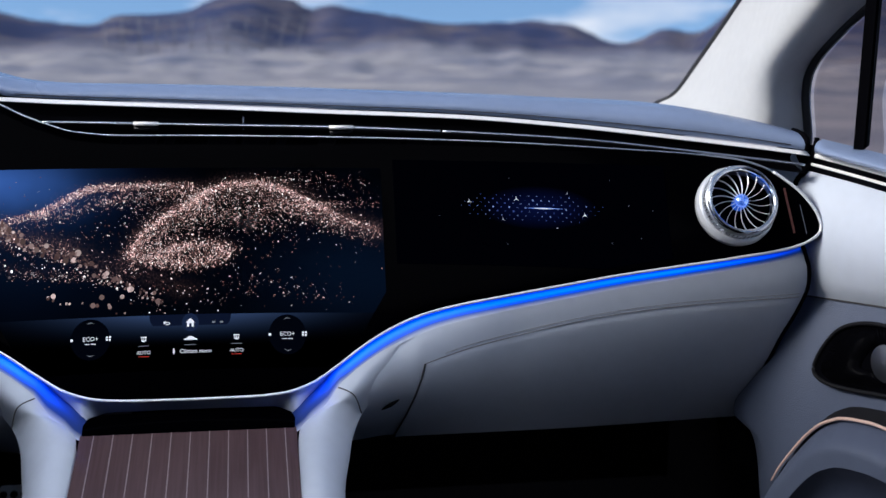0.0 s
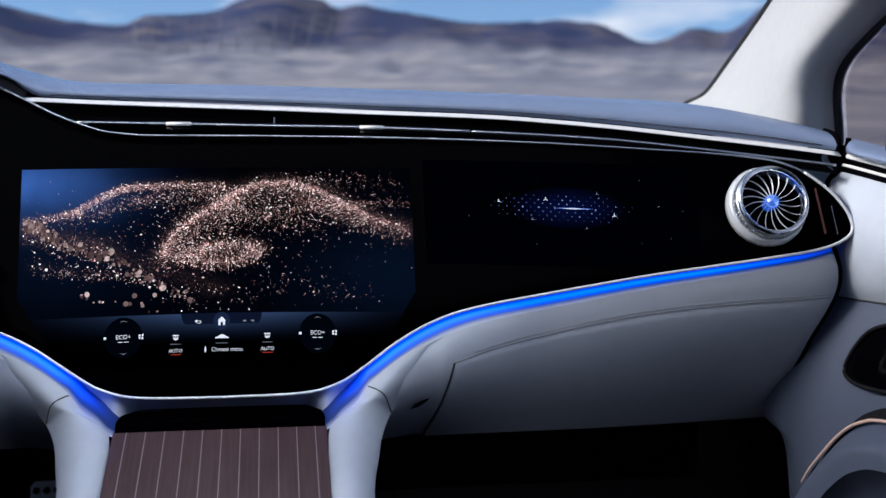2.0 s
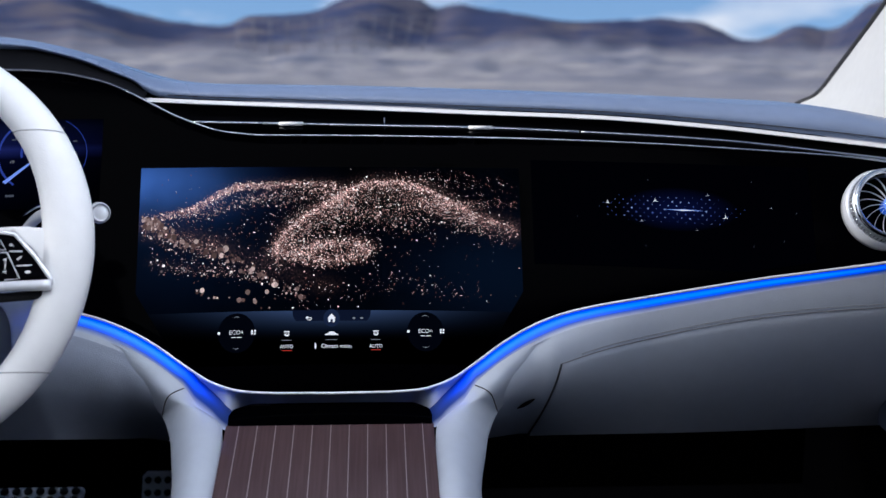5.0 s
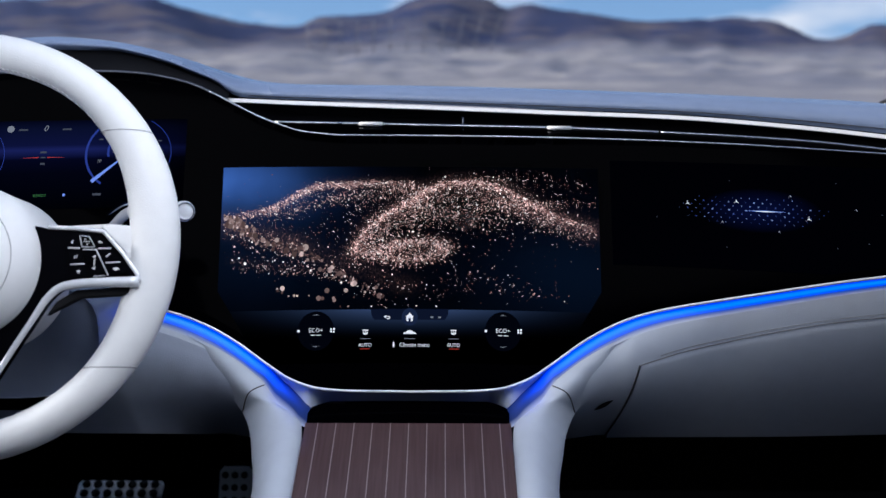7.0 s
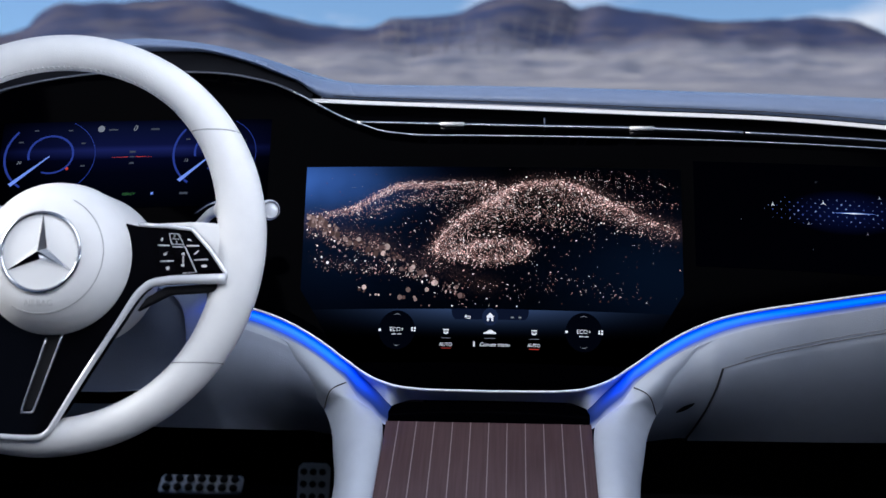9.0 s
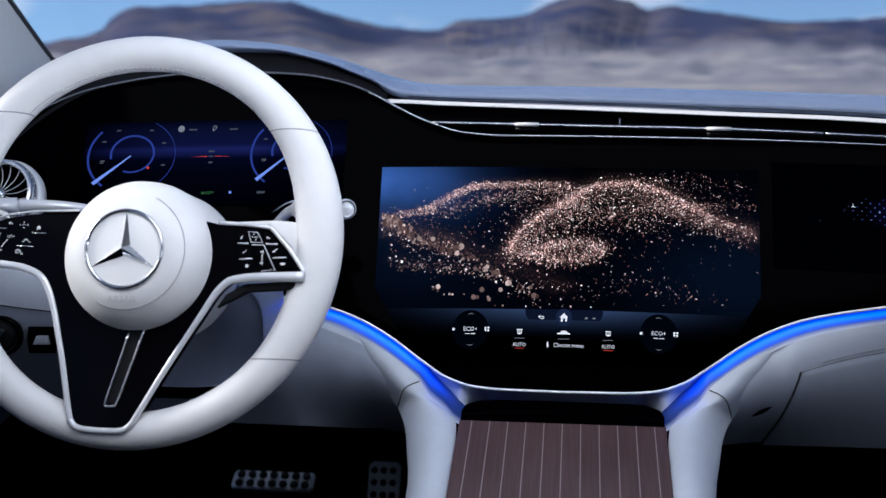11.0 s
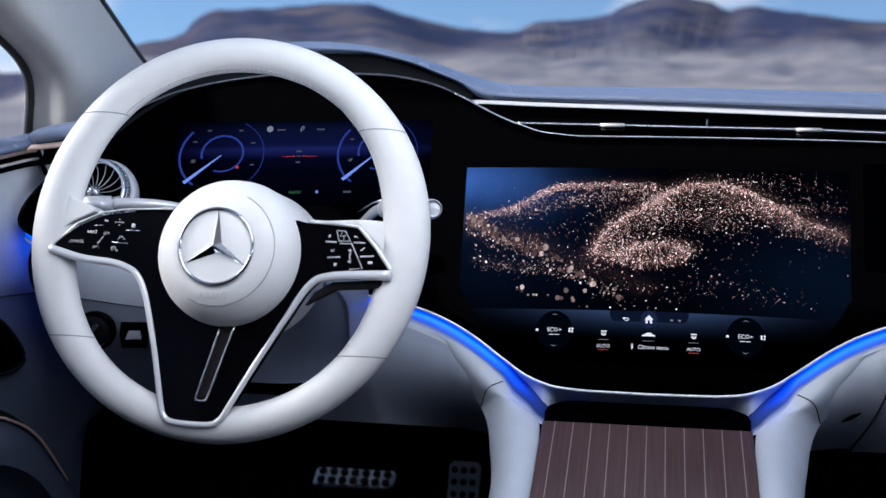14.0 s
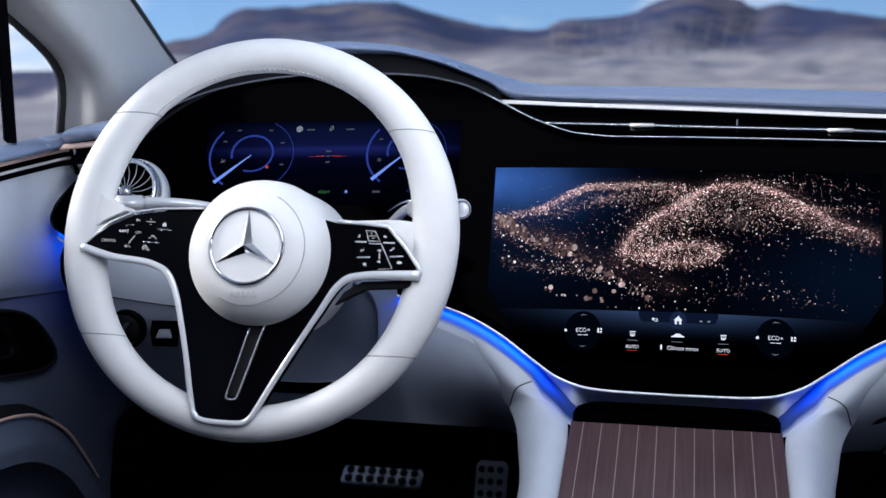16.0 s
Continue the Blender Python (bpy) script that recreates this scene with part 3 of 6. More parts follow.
TX = span(-.212, .6350, 120)
part("vent_slot", sheet(slot_back, span(-.214, .6310, 110), span(0, 1, 6)), SLOT_BLACK, panel, "deep black air slot")
part("dark_band", sheet(slot_back, span(-.655, -.600, 10), span(0, 1, 6)), SLOT_BLACK, panel)
part("bright_trim", thicken(sheet(trim_point, span(-.655, -.590, 14), span(0, 1, 3)), 0.003), COPPER, panel, "rose copper trim strip")
part("bright_trim", thicken(sheet(trim_point, TX, span(0, 1, 6)), 0.0012), POLISHED, panel, "bright polished metal trim strip")
vane_z = fn([(-.155, .683), (-.059, .681), (.05, .679), (.149, .678), (.27, .675), (.407, .670), (.521, .661), (.646, .6495)])


def vane_at(x, dz=0.0):
    return Vector((x, glass_y(x, vane_z(x)) + 0.002, vane_z(x) + dz))


part("vane", tube([vane_at(x) for x in span(-.150, .2685, 40)], 0.0016, seg=8, flat=1.8), SATIN, panel, "slim silver air vane")
part("vane", tube([vane_at(x) for x in span(.2705, .6300, 40)], 0.0014, seg=8, flat=1.8), SATIN, panel, "slim silver air vane")
for cx in (-.045, .162):
    p = vane_at(cx)
    part("vane_tab", box(cx - .0135, cx + .0135, p.y - .008, p.y + .001, p.z - .0016, p.z + .0022, .0008), POLISHED, panel, "small polished slider tab")
    part("tab_foot", box(cx - .013, cx + .013, p.y - .006, p.y + .002, p.z - .0085, p.z - .0026, .0010), PIANO, panel)
p = vane_at(.057)
part("divider", box(.0562, .0578, p.y + .002, p.y + .020, p.z - .005, p.z + .008), DOOR_LOW, panel)


# ---- lower dash, one side each ----
foot_z = fn([(0, .3990), (.095, .3990), (.110, .380), (.13, .352), (.167, .331), (.213, .336), (.40, .3375), (.62, .343), (.66, .344)])


def lower_point(side, a, s, lift=0.0):
    """a: way from the middle; s: 0 at the glass, 1 at the foot."""
    z0, z1 = low_half(min(a, .632)) - 0.003, foot_z(a)
    y0, y1 = glass_y(a, z0) + 0.006, 1.24
    near = math.exp(-((a - .155) / .045) ** 2)
    if a < .1:
        y1 = 1.172
    belly = (0.044 + 0.008 * near) * math.sin(math.pi * min(s, 1) ** 0.78) * min(max((a - .06) / .06, 0), 1)
    z = z0 + (z1 - z0) * s
    p = Vector((wide(side * a), y0 + (y1 - y0) * s - belly - lift, z))
    # the panel's foot comes forward, more so at the driver's knees
    p += Vector((-p.x, -p.y, .778 - p.z)) * (.042 if side < 0 else .004) * max(s, 0) ** 2 * min(max((a - .20) / .10, 0), 1)
    if side > 0:
        # the passenger's panel is flatter
        level = .020 * math.sin(math.pi * min(max(s, 0), 1) ** 0.78) * min(max((a - .23) / .10, 0), 1) / 1.15
        p += Vector((p.x - .045, p.y, p.z - .778)) * level
    return p


def lower_s(a, z):
    z0, z1 = low_half(min(a, .632)) - 0.003, foot_z(a)
    return (z - z0) / (z1 - z0)


strip_width = fn([(.10, .0080), (.15, .0145), (.21, .0150), (.27, .0126), (.386, .0110), (.50, .0094), (.64, .0078)])


def strip_end(a):
    return lower_s(a, low_half(min(a, .632)) - 0.003 - strip_width(a))


# the light line leaves the glass near the middle; its spill to the console's corner is painted emission
band_top = [fn(c) for c in ([(.1050, 1.1580), (.115, 1.165), (.127, 1.170), (.150, 1.1725)], [(.1050, .3935), (.115, .4030), (.127, .4145), (.150, .4384)])]
band_low = [fn(c) for c in ([(.1050, 1.1230), (.112, 1.1250), (.1204, 1.1337), (.1325, 1.1396), (.1485, 1.1456), (.150, 1.1470)], [(.1050, .3865), (.112, .3895), (.1204, .3960), (.1325, .4039), (.1485, .4165), (.150, .4185)])]


def band_point(side, a, k):
    outer = lower_point(side, a, strip_end(a) * k, 0.0005 - 0.002 * math.sin(math.pi * k))
    if a >= .150:
        return outer
    u, v = Vector((side * a, band_top[0](a), band_top[1](a))), Vector((side * a, band_low[0](a), band_low[1](a)))
    u.x -= side * .004 * min(max((.140 - a) / .035, 0), 1)
    inner = u.lerp(v, k)
    w = min(max((.150 - a) / .012, 0), 1)
    return outer.lerp(inner, w)


# where the dashboard ends at the door: below the light line, by the way down; above it, by height
LAST_A = fn([(0, .6180), (.05, .6196), (.12, .6230), (.19, .6237), (.22, .6227), (.29, .6184), (.46, .6103), (.63, .6107), (.98, .6266), (1, .6275)])
END_A = fn([(0, .615), (.42, .636), (.55, .644), (.81, .657), (1, .664)])


def dash_skin(side, u, k):
    a = .152 + (.62 - .152) * u
    s = strip_end(a) + (1 - strip_end(a)) * k
    a = .152 + (LAST_A(s) - .152) * u
    # under the run-out of the console's bolster the skin lies a little deeper
    sunk = .0025 * min(max((.232 - a) / .020, 0), 1)
    return lower_point(side, a, strip_end(a) + (1 - strip_end(a)) * k, .0005 - sunk)


for side, word in ((1, "passenger"), (-1, "driver")):
    AS = span(.118, .640, 90)
    across = span(0, 1, 12)
    along = span(.1050, .150, 20)[:-1] + span(.150, .617 if side > 0 else .630, 76)
    strip = part("light_strip", sheet(lambda a, k: band_point(side, a, k), along, across), BLUE_LIGHT, panel, "glowing blue ambient light line")
    strip.data.attributes.new("across", "FLOAT", "POINT").data.foreach_set("value", [k for _ in along for k in across])
    strip.data.attributes.new("fade", "FLOAT", "POINT").data.foreach_set("value", [min(.008 + .992 * max((a - .105) / .060, 0) ** 1.9, 1.0) * (1 - (.85 if side > 0 else .2) * min(max((a - .50) / .11, 0), 1)) for a in along for _ in across])
    part("end_panel", sheet(lambda u, k: Vector((wide(side * (.555 + (END_A(k) - .555) * u)), 1.128 + .062 * k, low_half(.60) - .004 + (.664 - low_half(.60)) * k)), span(0, 1, 12), span(0, 1, 8)), LEATHER, panel, "cream leather end of the dashboard")
    part("end_gap", tube([Vector((wide(side * (END_A(k) + .0012)), 1.126 + .062 * k, low_half(.60) - .004 + (.664 - low_half(.60)) * k)) for k in span(0, 1, 16)], .0026, seg=8), SLOT_BLACK, panel, "dark gap to the door")
    part("end_gap", tube([lower_point(side, LAST_A(s) + .001, s, .0004) for s in span(0, 1, 40)], .0022, seg=8), SLOT_BLACK, panel, "dark gap to the door")
    if side > 0:
        part("lower_panel", sheet(lambda u, k: dash_skin(side, u, k), span(0, 1, 90), span(0, 1, 36)), LEATHER, panel, "cream leather lower dashboard")
    else:
        def cut(u):
            """How far down the pale strip under the light line reaches; it thins out towards the console."""
            return .035 + .175 * min(max((u - .40) / .30, 0), 1)
        part("lower_panel", sheet(lambda u, k: dash_skin(side, u, cut(u) * k), span(0, 1, 90), span(0, 1, 10)), LEATHER, panel, "cream leather strip under the light line")
        part("knee_panel", sheet(lambda u, k: dash_skin(side, u, cut(u) + (1 - cut(u)) * k) + Vector((0, .0012 * min(k * 20, 1), 0)), span(0, 1, 90), span(0, .12, 6)[:-1] + span(.12, 1, 24)), KNEE, panel, "leather knee panel, darker than the strip above it")
        part("panel_seam", tube([dash_skin(side, u, cut(u) + .002) for u in span(.55, .99, 40)], .0006, seg=6), SEAM, panel)
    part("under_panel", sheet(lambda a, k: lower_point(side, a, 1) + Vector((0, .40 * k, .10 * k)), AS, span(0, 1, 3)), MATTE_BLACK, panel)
ledge_low = fn([(0, .3990), (.080, .3990), (.095, .3978), (.105, .3935), (.115, .4030), (.127, .4145), (.150, .4380)])


ledge_y = fn([(.100, 1.1590), (.1050, 1.1590), (.115, 1.1660), (.127, 1.1710), (.150, 1.1735)])


def ledge_point(x, k):
    a = abs(x)
    z0 = low_half(a) - .002
    z1 = min(ledge_low(a), z0 - .0004)
    mid = min(max((.105 - a) / .017, 0), 1)
    y0 = glass_y(a, z0) + .005 + .012 * mid
    z1 -= .0085 * mid
    y1 = y0 + .018 + (ledge_y(a) - y0 - .018) * (1 - mid)
    return Vector((x, y0 + (y1 - y0) * k + .0004, z0 + (z1 - z0) * k))


part("center_ledge", sheet(ledge_point, span(-.149, .149, 70), span(0, 1, 8)), LEATHER, panel, "cream leather ledge under the middle screen")

# ---- glovebox on the passenger side ----
glove = thing("glovebox", "closed cream leather glovebox lid with stitched upper seam", "glovebox")
glove_top = fn([(.239, .4424), (.2843, .4582), (.3254, .4694), (.3837, .4839), (.4413, .4961), (.5263, .5089), (.635, .5205)])


def lid_point(k, j):
    left = .2410 - .022 * j
    right = LAST_A(lower_s(.61, glove_top(.61) + (foot_z(.61) - glove_top(.61)) * j)) - .004
    a = left + (right - left) * k
    zt = glove_top(max(a, .239)) - 0.001
    z = zt + (foot_z(a) - .002 - zt) * j
    edge = min(min(k, 1 - k) * 60, min(j, 1 - j) * 25, 1.0)
    return lower_point(1, a, lower_s(a, z), 0.0008 + 0.0011 * math.sin(edge * math.pi / 2))


part("lid", sheet(lid_point, span(0, 1, 70), span(0, 1, 40)), LEATHER, glove)
part("gap", tube([lower_point(1, .2392 - .022 * j, lower_s(.2392 - .022 * j, glove_top(.2392) + (foot_z(.218) - glove_top(.2392)) * j), .0008) for j in span(0, 1, 16)], 0.0011, seg=6), SEAM, glove)
part("gap", tube([lower_point(1, a, lower_s(a, glove_top(a)), .0011) for a in span(.239, .617, 60)], 0.0005, seg=6), SOFT_SEAM, glove)
part("stitch_line", tube([lower_point(1, a, lower_s(a, glove_top(a) + .0035), .0012) for a in span(.26, .617, 60)], 0.0003, seg=6), SOFT_SEAM, glove, "fine stitched seam")
slot_a, slot_b = lower_point(1, .1954, lower_s(.1954, .3897), .003), lower_point(1, .2137, lower_s(.2137, .401), .003)
part("release_slot", tube([slot_a + (slot_b - slot_a) * k for k in span(0, 1, 6)], lambda k: .0004 + .0019 * math.sin(math.pi * min(max(k, .02), .98)), seg=8), SLOT_BLACK, glove, "narrow black release slot")

# ---- middle display ----
def scr(cx, cy):
    """Screen place from hundredths of its width and height, from its upper left."""
    return (-.2 + .4 * cx / 100, .636 - .139 * cy / 100)


def line(*pts):
    return [(p.x, p.z) for p in rounded([(x, 0, z) for x, z in (scr(*q) for q in pts)], steps=16)]


ARCH = line((35, 60), (38, 46), (44, 33), (50, 24), (53, 18), (58, 12), (66, 10), (73, 13), (79, 20), (84, 27), (91, 36), (100, 44))
LEFT = line((0, 36), (9, 32), (14, 28), (19, 20), (23, 15), (27, 12), (33, 12), (41, 11), (51, 12))
CURL = line((37, 60), (41, 65), (48, 68), (56, 65), (59, 58), (54, 54), (47, 56), (42, 60))
SHORE = line((4, 67), (10, 71), (17, 74), (25, 76), (33, 78))
CHAIN = line((0, 42), (5, 47), (10, 49), (15, 53), (20, 57))
TAIL = line((20, 58), (27, 66), (36, 74), (48, 86))
HIGH = line((66, 7), (76, 4), (88, 6), (99, 16))
RIGHT = line((70, 24), (80, 32), (90, 38), (100, 46))
DEEP = line((42, 96), (58, 82), (68, 80), (78, 84), (90, 92))
VALLEY = line((34, 30), (42, 24), (50, 20), (58, 34), (66, 36))


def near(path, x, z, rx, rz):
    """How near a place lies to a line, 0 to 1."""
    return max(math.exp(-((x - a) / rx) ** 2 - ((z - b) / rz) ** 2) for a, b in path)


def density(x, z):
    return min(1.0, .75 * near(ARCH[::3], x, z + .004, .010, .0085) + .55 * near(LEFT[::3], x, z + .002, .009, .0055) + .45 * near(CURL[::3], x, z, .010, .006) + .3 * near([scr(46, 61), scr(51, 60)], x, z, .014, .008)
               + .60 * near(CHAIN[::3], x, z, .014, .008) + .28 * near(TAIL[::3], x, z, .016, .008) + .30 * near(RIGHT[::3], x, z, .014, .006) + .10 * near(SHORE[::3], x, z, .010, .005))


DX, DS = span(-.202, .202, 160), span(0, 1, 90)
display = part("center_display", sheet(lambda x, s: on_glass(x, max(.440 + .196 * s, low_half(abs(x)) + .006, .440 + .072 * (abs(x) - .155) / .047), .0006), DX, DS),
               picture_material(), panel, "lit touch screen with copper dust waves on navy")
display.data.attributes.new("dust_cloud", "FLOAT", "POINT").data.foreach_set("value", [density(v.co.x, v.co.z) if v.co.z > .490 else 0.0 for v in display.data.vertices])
rng = random.Random(5)


def dust(name, clouds, mat, label, lift):
    """Clouds of small dots about smooth lines of (x, z): line, count, spread, fall below the line, size."""
    pts, polys = [], []
    for path, count, spread, fall, size in clouds:
        for _ in range(count):
            px, pz = path[rng.randrange(len(path))]
            x = px + rng.gauss(0, spread)
            z = pz + rng.gauss(0, spread * .45) - fall * rng.random() ** 1.7
            if x > .10 and rng.random() < (x - .10) * 6.5:
                continue
            r = size * (.46 + 1.0 * rng.random() ** 4)
            if not (-.199 < x < .199 and .4930 < z < .634):
                continue
            n, o, t0 = (5 if size < .0007 else 9 if size < .0012 else 16), len(pts), rng.random() * 3
            for i in range(n):
                pts.append(on_glass(x + r * math.cos(t0 + i * math.tau / n), z + r * math.sin(t0 + i * math.tau / n), lift))
            polys.append(tuple(range(o, o + n)))
    return tagged(flat_part(name, pts, polys, mat, display, label), kind="stuff")


SPARK = spark_material("copper_dust", ((.0, (.022, .010, .009)), (.45, (.095, .045, .038)), (.75, (.38, .21, .185)), (.92, (.90, .64, .58)), (1.0, (1.0, .92, .88))), 2.7)
WHITE_SPARK = spark_material("white_dust", ((.0, (.07, .055, .055)), (.5, (.28, .23, .22)), (.85, (.75, .68, .66)), (1.0, (1.0, .97, .95))), 1.5)
WIDE = [scr(2, 30), scr(20, 42), scr(35, 36), scr(60, 44), scr(80, 20), scr(95, 30)]
DIAGONAL = line((0, 42), (8, 54), (16, 63), (26, 74), (36, 85), (47, 95))
BODY = line((40, 52), (46, 42), (53, 33), (60, 28), (67, 30), (74, 38))
STREAM = line((74, 24), (80, 26), (86, 26), (93, 25), (100, 26))
BOKEH = line((0, 36), (4, 42), (8, 50), (12, 55), (18, 58), (22, 62), (28, 72), (35, 82), (42, 93))
UPPER_LEFT = line((12, 34), (22, 26), (32, 20), (42, 17), (51, 16))
dust("dust_wave", [(ARCH, 4300, .0056, .020, .00046), (ARCH, 3000, .0018, .006, .00044), (LEFT, 3000, .0026, .006, .00044), (UPPER_LEFT, 1000, .0055, .010, .00042), (CURL, 2300, .0070, .004, .00050), (line((41, 61), (47, 61), (54, 60)), 400, .009, .004, .00048),
                   (BODY, 1300, .012, .016, .00046), (RIGHT, 700, .009, .008, .00046), (SHORE, 220, .008, .005, .0005), (TAIL, 160, .012, .008, .0005), (DIAGONAL, 160, .0085, .010, .00052), (CHAIN, 300, .009, .008, .00048), (STREAM, 520, .0050, .004, .00044), (HIGH, 380, .014, .016, .00044), (VALLEY, 350, .012, .018, .00044),
                   (WIDE, 900, .045, .03, .00042), (DEEP, 160, .016, .016, .0005)], SPARK, "copper-coloured dust cloud on the screen", .0009)
dust("bright_dust", [(ARCH, 620, .009, .026, .00052), (LEFT, 220, .006, .014, .00048), (UPPER_LEFT, 90, .006, .010, .00048), (CURL, 240, .008, .004, .0006), (BODY, 160, .014, .016, .00052), (HIGH, 150, .014, .016, .00048), (VALLEY, 180, .012, .018, .00045),
                     (SHORE, 36, .006, .006, .0010), (DIAGONAL, 50, .008, .008, .0008), (DEEP, 70, .014, .014, .0006), (WIDE, 260, .05, .03, .00045), (RIGHT, 90, .012, .014, .0006)], WHITE_SPARK, "white sparks on the screen", .0011)
SOFT = spark_material("soft_dust", ((.0, (.030, .016, .015)), (.5, (.075, .045, .042)), (.8, (.19, .13, .12)), (1.0, (.50, .38, .35))), 1.6)
dust("soft_dust", [(BOKEH, 170, .0038, .004, .0020), (line((0, 34), (3, 40), (7, 46)), 60, .0050, .004, .0022), (line((14, 86), (20, 93), (28, 96), (38, 97)), 16, .004, .004, .0020), (SHORE, 26, .006, .004, .0013)], SOFT, "soft round copper lights on the screen", .0010)
DISC_GLOW = [glow("soft_disc", c, .5) for c in ((.80, .60, .55), (.30, .20, .18), (.16, .10, .09))]
for cx, cy, r, tone in ((2, 43, .0026, 1), (5.2, 48, .0024, 0), (8.6, 50, .0030, 2), (12, 56, .0026, 1), (14.3, 53.5, .0024, 0), (19, 64, .0030, 2), (22, 59, .0032, 0), (26, 75, .0022, 1), (33, 90, .0022, 0), (28, 90, .0026, 1), (41, 88, .0020, 1)):
    x, z = scr(cx, cy)
    flat_part("light_disc", [on_glass(x + r * math.cos(k * math.tau / 24), z + r * math.sin(k * math.tau / 24), .0010 + .00003 * tone) for k in range(24)], [tuple(range(24))], DISC_GLOW[tone], display, "round soft light on the screen")


def mark(pts2, mat, parent, name, lift=.0014, label=""):
    """A flat printed or lit shape on the glass."""
    return flat_part(name, [on_glass(x, z, lift) for x, z in pts2], [tuple(range(len(pts2)))], mat, parent, label)


def bar(x, z, w, h, mat, parent, name, lift=.0014):
    return mark([(x - w / 2, z - h / 2), (x + w / 2, z - h / 2), (x + w / 2, z + h / 2), (x - w / 2, z + h / 2)], mat, parent, name, lift)


def ring(x, z, r0, r1, a0, a1, mat, parent, name, n=40, lift=.0014, rz=1.0):
    pts, polys = [], []
    for i in range(n + 1):
        a = radians(a0 + (a1 - a0) * i / n)
        pts += [on_glass(x + r0 * math.cos(a), z + rz * r0 * math.sin(a), lift), on_glass(x + r1 * math.cos(a), z + rz * r1 * math.sin(a), lift)]
    polys = [(2 * i, 2 * i + 1, 2 * i + 3, 2 * i + 2) for i in range(n)]
    return flat_part(name, pts, polys, mat, parent)


def lettering(body, x, z, size, mat, parent, name="lettering", lift=.0016, slant=0.0):
    pts, polys = words(body, size)
    return flat_part(name, [on_glass(x + px + slant * py, z + py, lift) for px, py, _ in pts], polys, mat, parent)


NAVY = glow("navy_pixels", (0.004, 0.007, 0.020), 1.0)
DISC = glow("disc_pixels", (0.0007, 0.0012, 0.0034), 1.0)
SLATE = glow("slate_pixels", (0.010, 0.018, 0.048), 1.0)
part("tab_bar", sheet(lambda x, s: on_glass(x * (1 - .10 * (1 - s) ** 3), .4818 + .0105 * s, .0009), span(-.041, .041, 16), span(0, 1, 6)), NAVY, display)
ring(0, .4848, 0, .0085, 0, 360, SLATE, display, "home_disc", lift=.0013)
mark([(-.0045, .4850), (0, .4893), (.0045, .4850), (.0034, .4850), (.0034, .4810), (.0012, .4810), (.0012, .4840), (-.0012, .4840), (-.0012, .4810), (-.0034, .4810), (-.0034, .4850)], WHITE_GLOW, display, "home_icon", .0018)
mark([(-.0275, .4850), (-.025, .4868), (-.025, .4856), (-.0215, .4856), (-.0205, .4844), (-.0215, .4828), (-.0245, .4828), (-.0245, .4835), (-.0218, .4835), (-.0212, .4844), (-.0218, .4849), (-.025, .4849), (-.025, .4833)], WHITE_GLOW, display, "back_icon")
for x in (.0235, .0315):
    bar(x, .4846, .0030, .0016, DIM_GLOW, display, "tab_icon")
for sx in (-1, 1):
    ring(sx * .0985, .4715, 0, .0190, 0, 360, DISC, display, "dial_disc", lift=.0011)
    lettering("ECO+", sx * .0985, .4722, .0058, WHITE_GLOW, display)
    bar(sx * .0985 - .0030, .4676, .0046, .0007, WHITE_GLOW, display, "level_bar")
    bar(sx * .0985 + .0030, .4676, .0046, .0007, WHITE_GLOW, display, "level_bar")
    for dz, k in ((.0148, 1), (-.0140, -1)):
        mark([(sx * .0985 - .0040, .4715 + dz), (sx * .0985, .4715 + dz + .0016 * k), (sx * .0985 + .0040, .4715 + dz), (sx * .0985, .4715 + dz + .0008 * k)], DIM_GLOW, display, "arrow_icon")
    bar(sx * .0985 - .0180, .4718, .0026, .0024, WHITE_GLOW, display, "fan_icon")
    for dx, dz in ((-.0015, .0011), (.0015, .0013), (.0013, -.0013), (-.0015, -.0011)):
        ring(sx * .0985 + .0175 + dx, .4722 + dz, 0, .0011, 0, 360, WHITE_GLOW, display, "fan_blade_icon", 10)
    ring(sx * .0465, .4706, .0018, .0030, 200, 340, WHITE_GLOW, display, "seat_icon", 14)
    bar(sx * .0465, .4720, .0062, .0010, WHITE_GLOW, display, "seat_icon")
    for k in (-1, 0, 1):
        bar(sx * .0465 + k * .0018, .4700, .0007, .0024, WHITE_GLOW, display, "seat_icon")
    bar(sx * .0465, .4638, .0105, .0005, DIM_GLOW, display, "rule_line")
    lettering("AUTO", sx * .0465, .4576, .0050, WHITE_GLOW, display)
    bar(sx * .0465, .4540, .0105, .0005, RED_GLOW, display, "red_rule")
mark([(-.0068, .4683), (-.0066, .4694), (-.0040, .4700), (-.0018, .4718), (.0022, .4718), (.0046, .4701), (.0068, .4694), (.0068, .4683)], WHITE_GLOW, display, "car_icon")
bar(0, .4638, .0120, .0005, DIM_GLOW, display, "rule_line")
lettering("Climate menu", .0052, .4578, .0056, WHITE_GLOW, display)
mark([(-.0172, .4553), (-.0162, .4553), (-.0156, .4578), (-.0162, .4608), (-.0172, .4608), (-.0176, .4578)], WHITE_GLOW, display, "heat_icon")

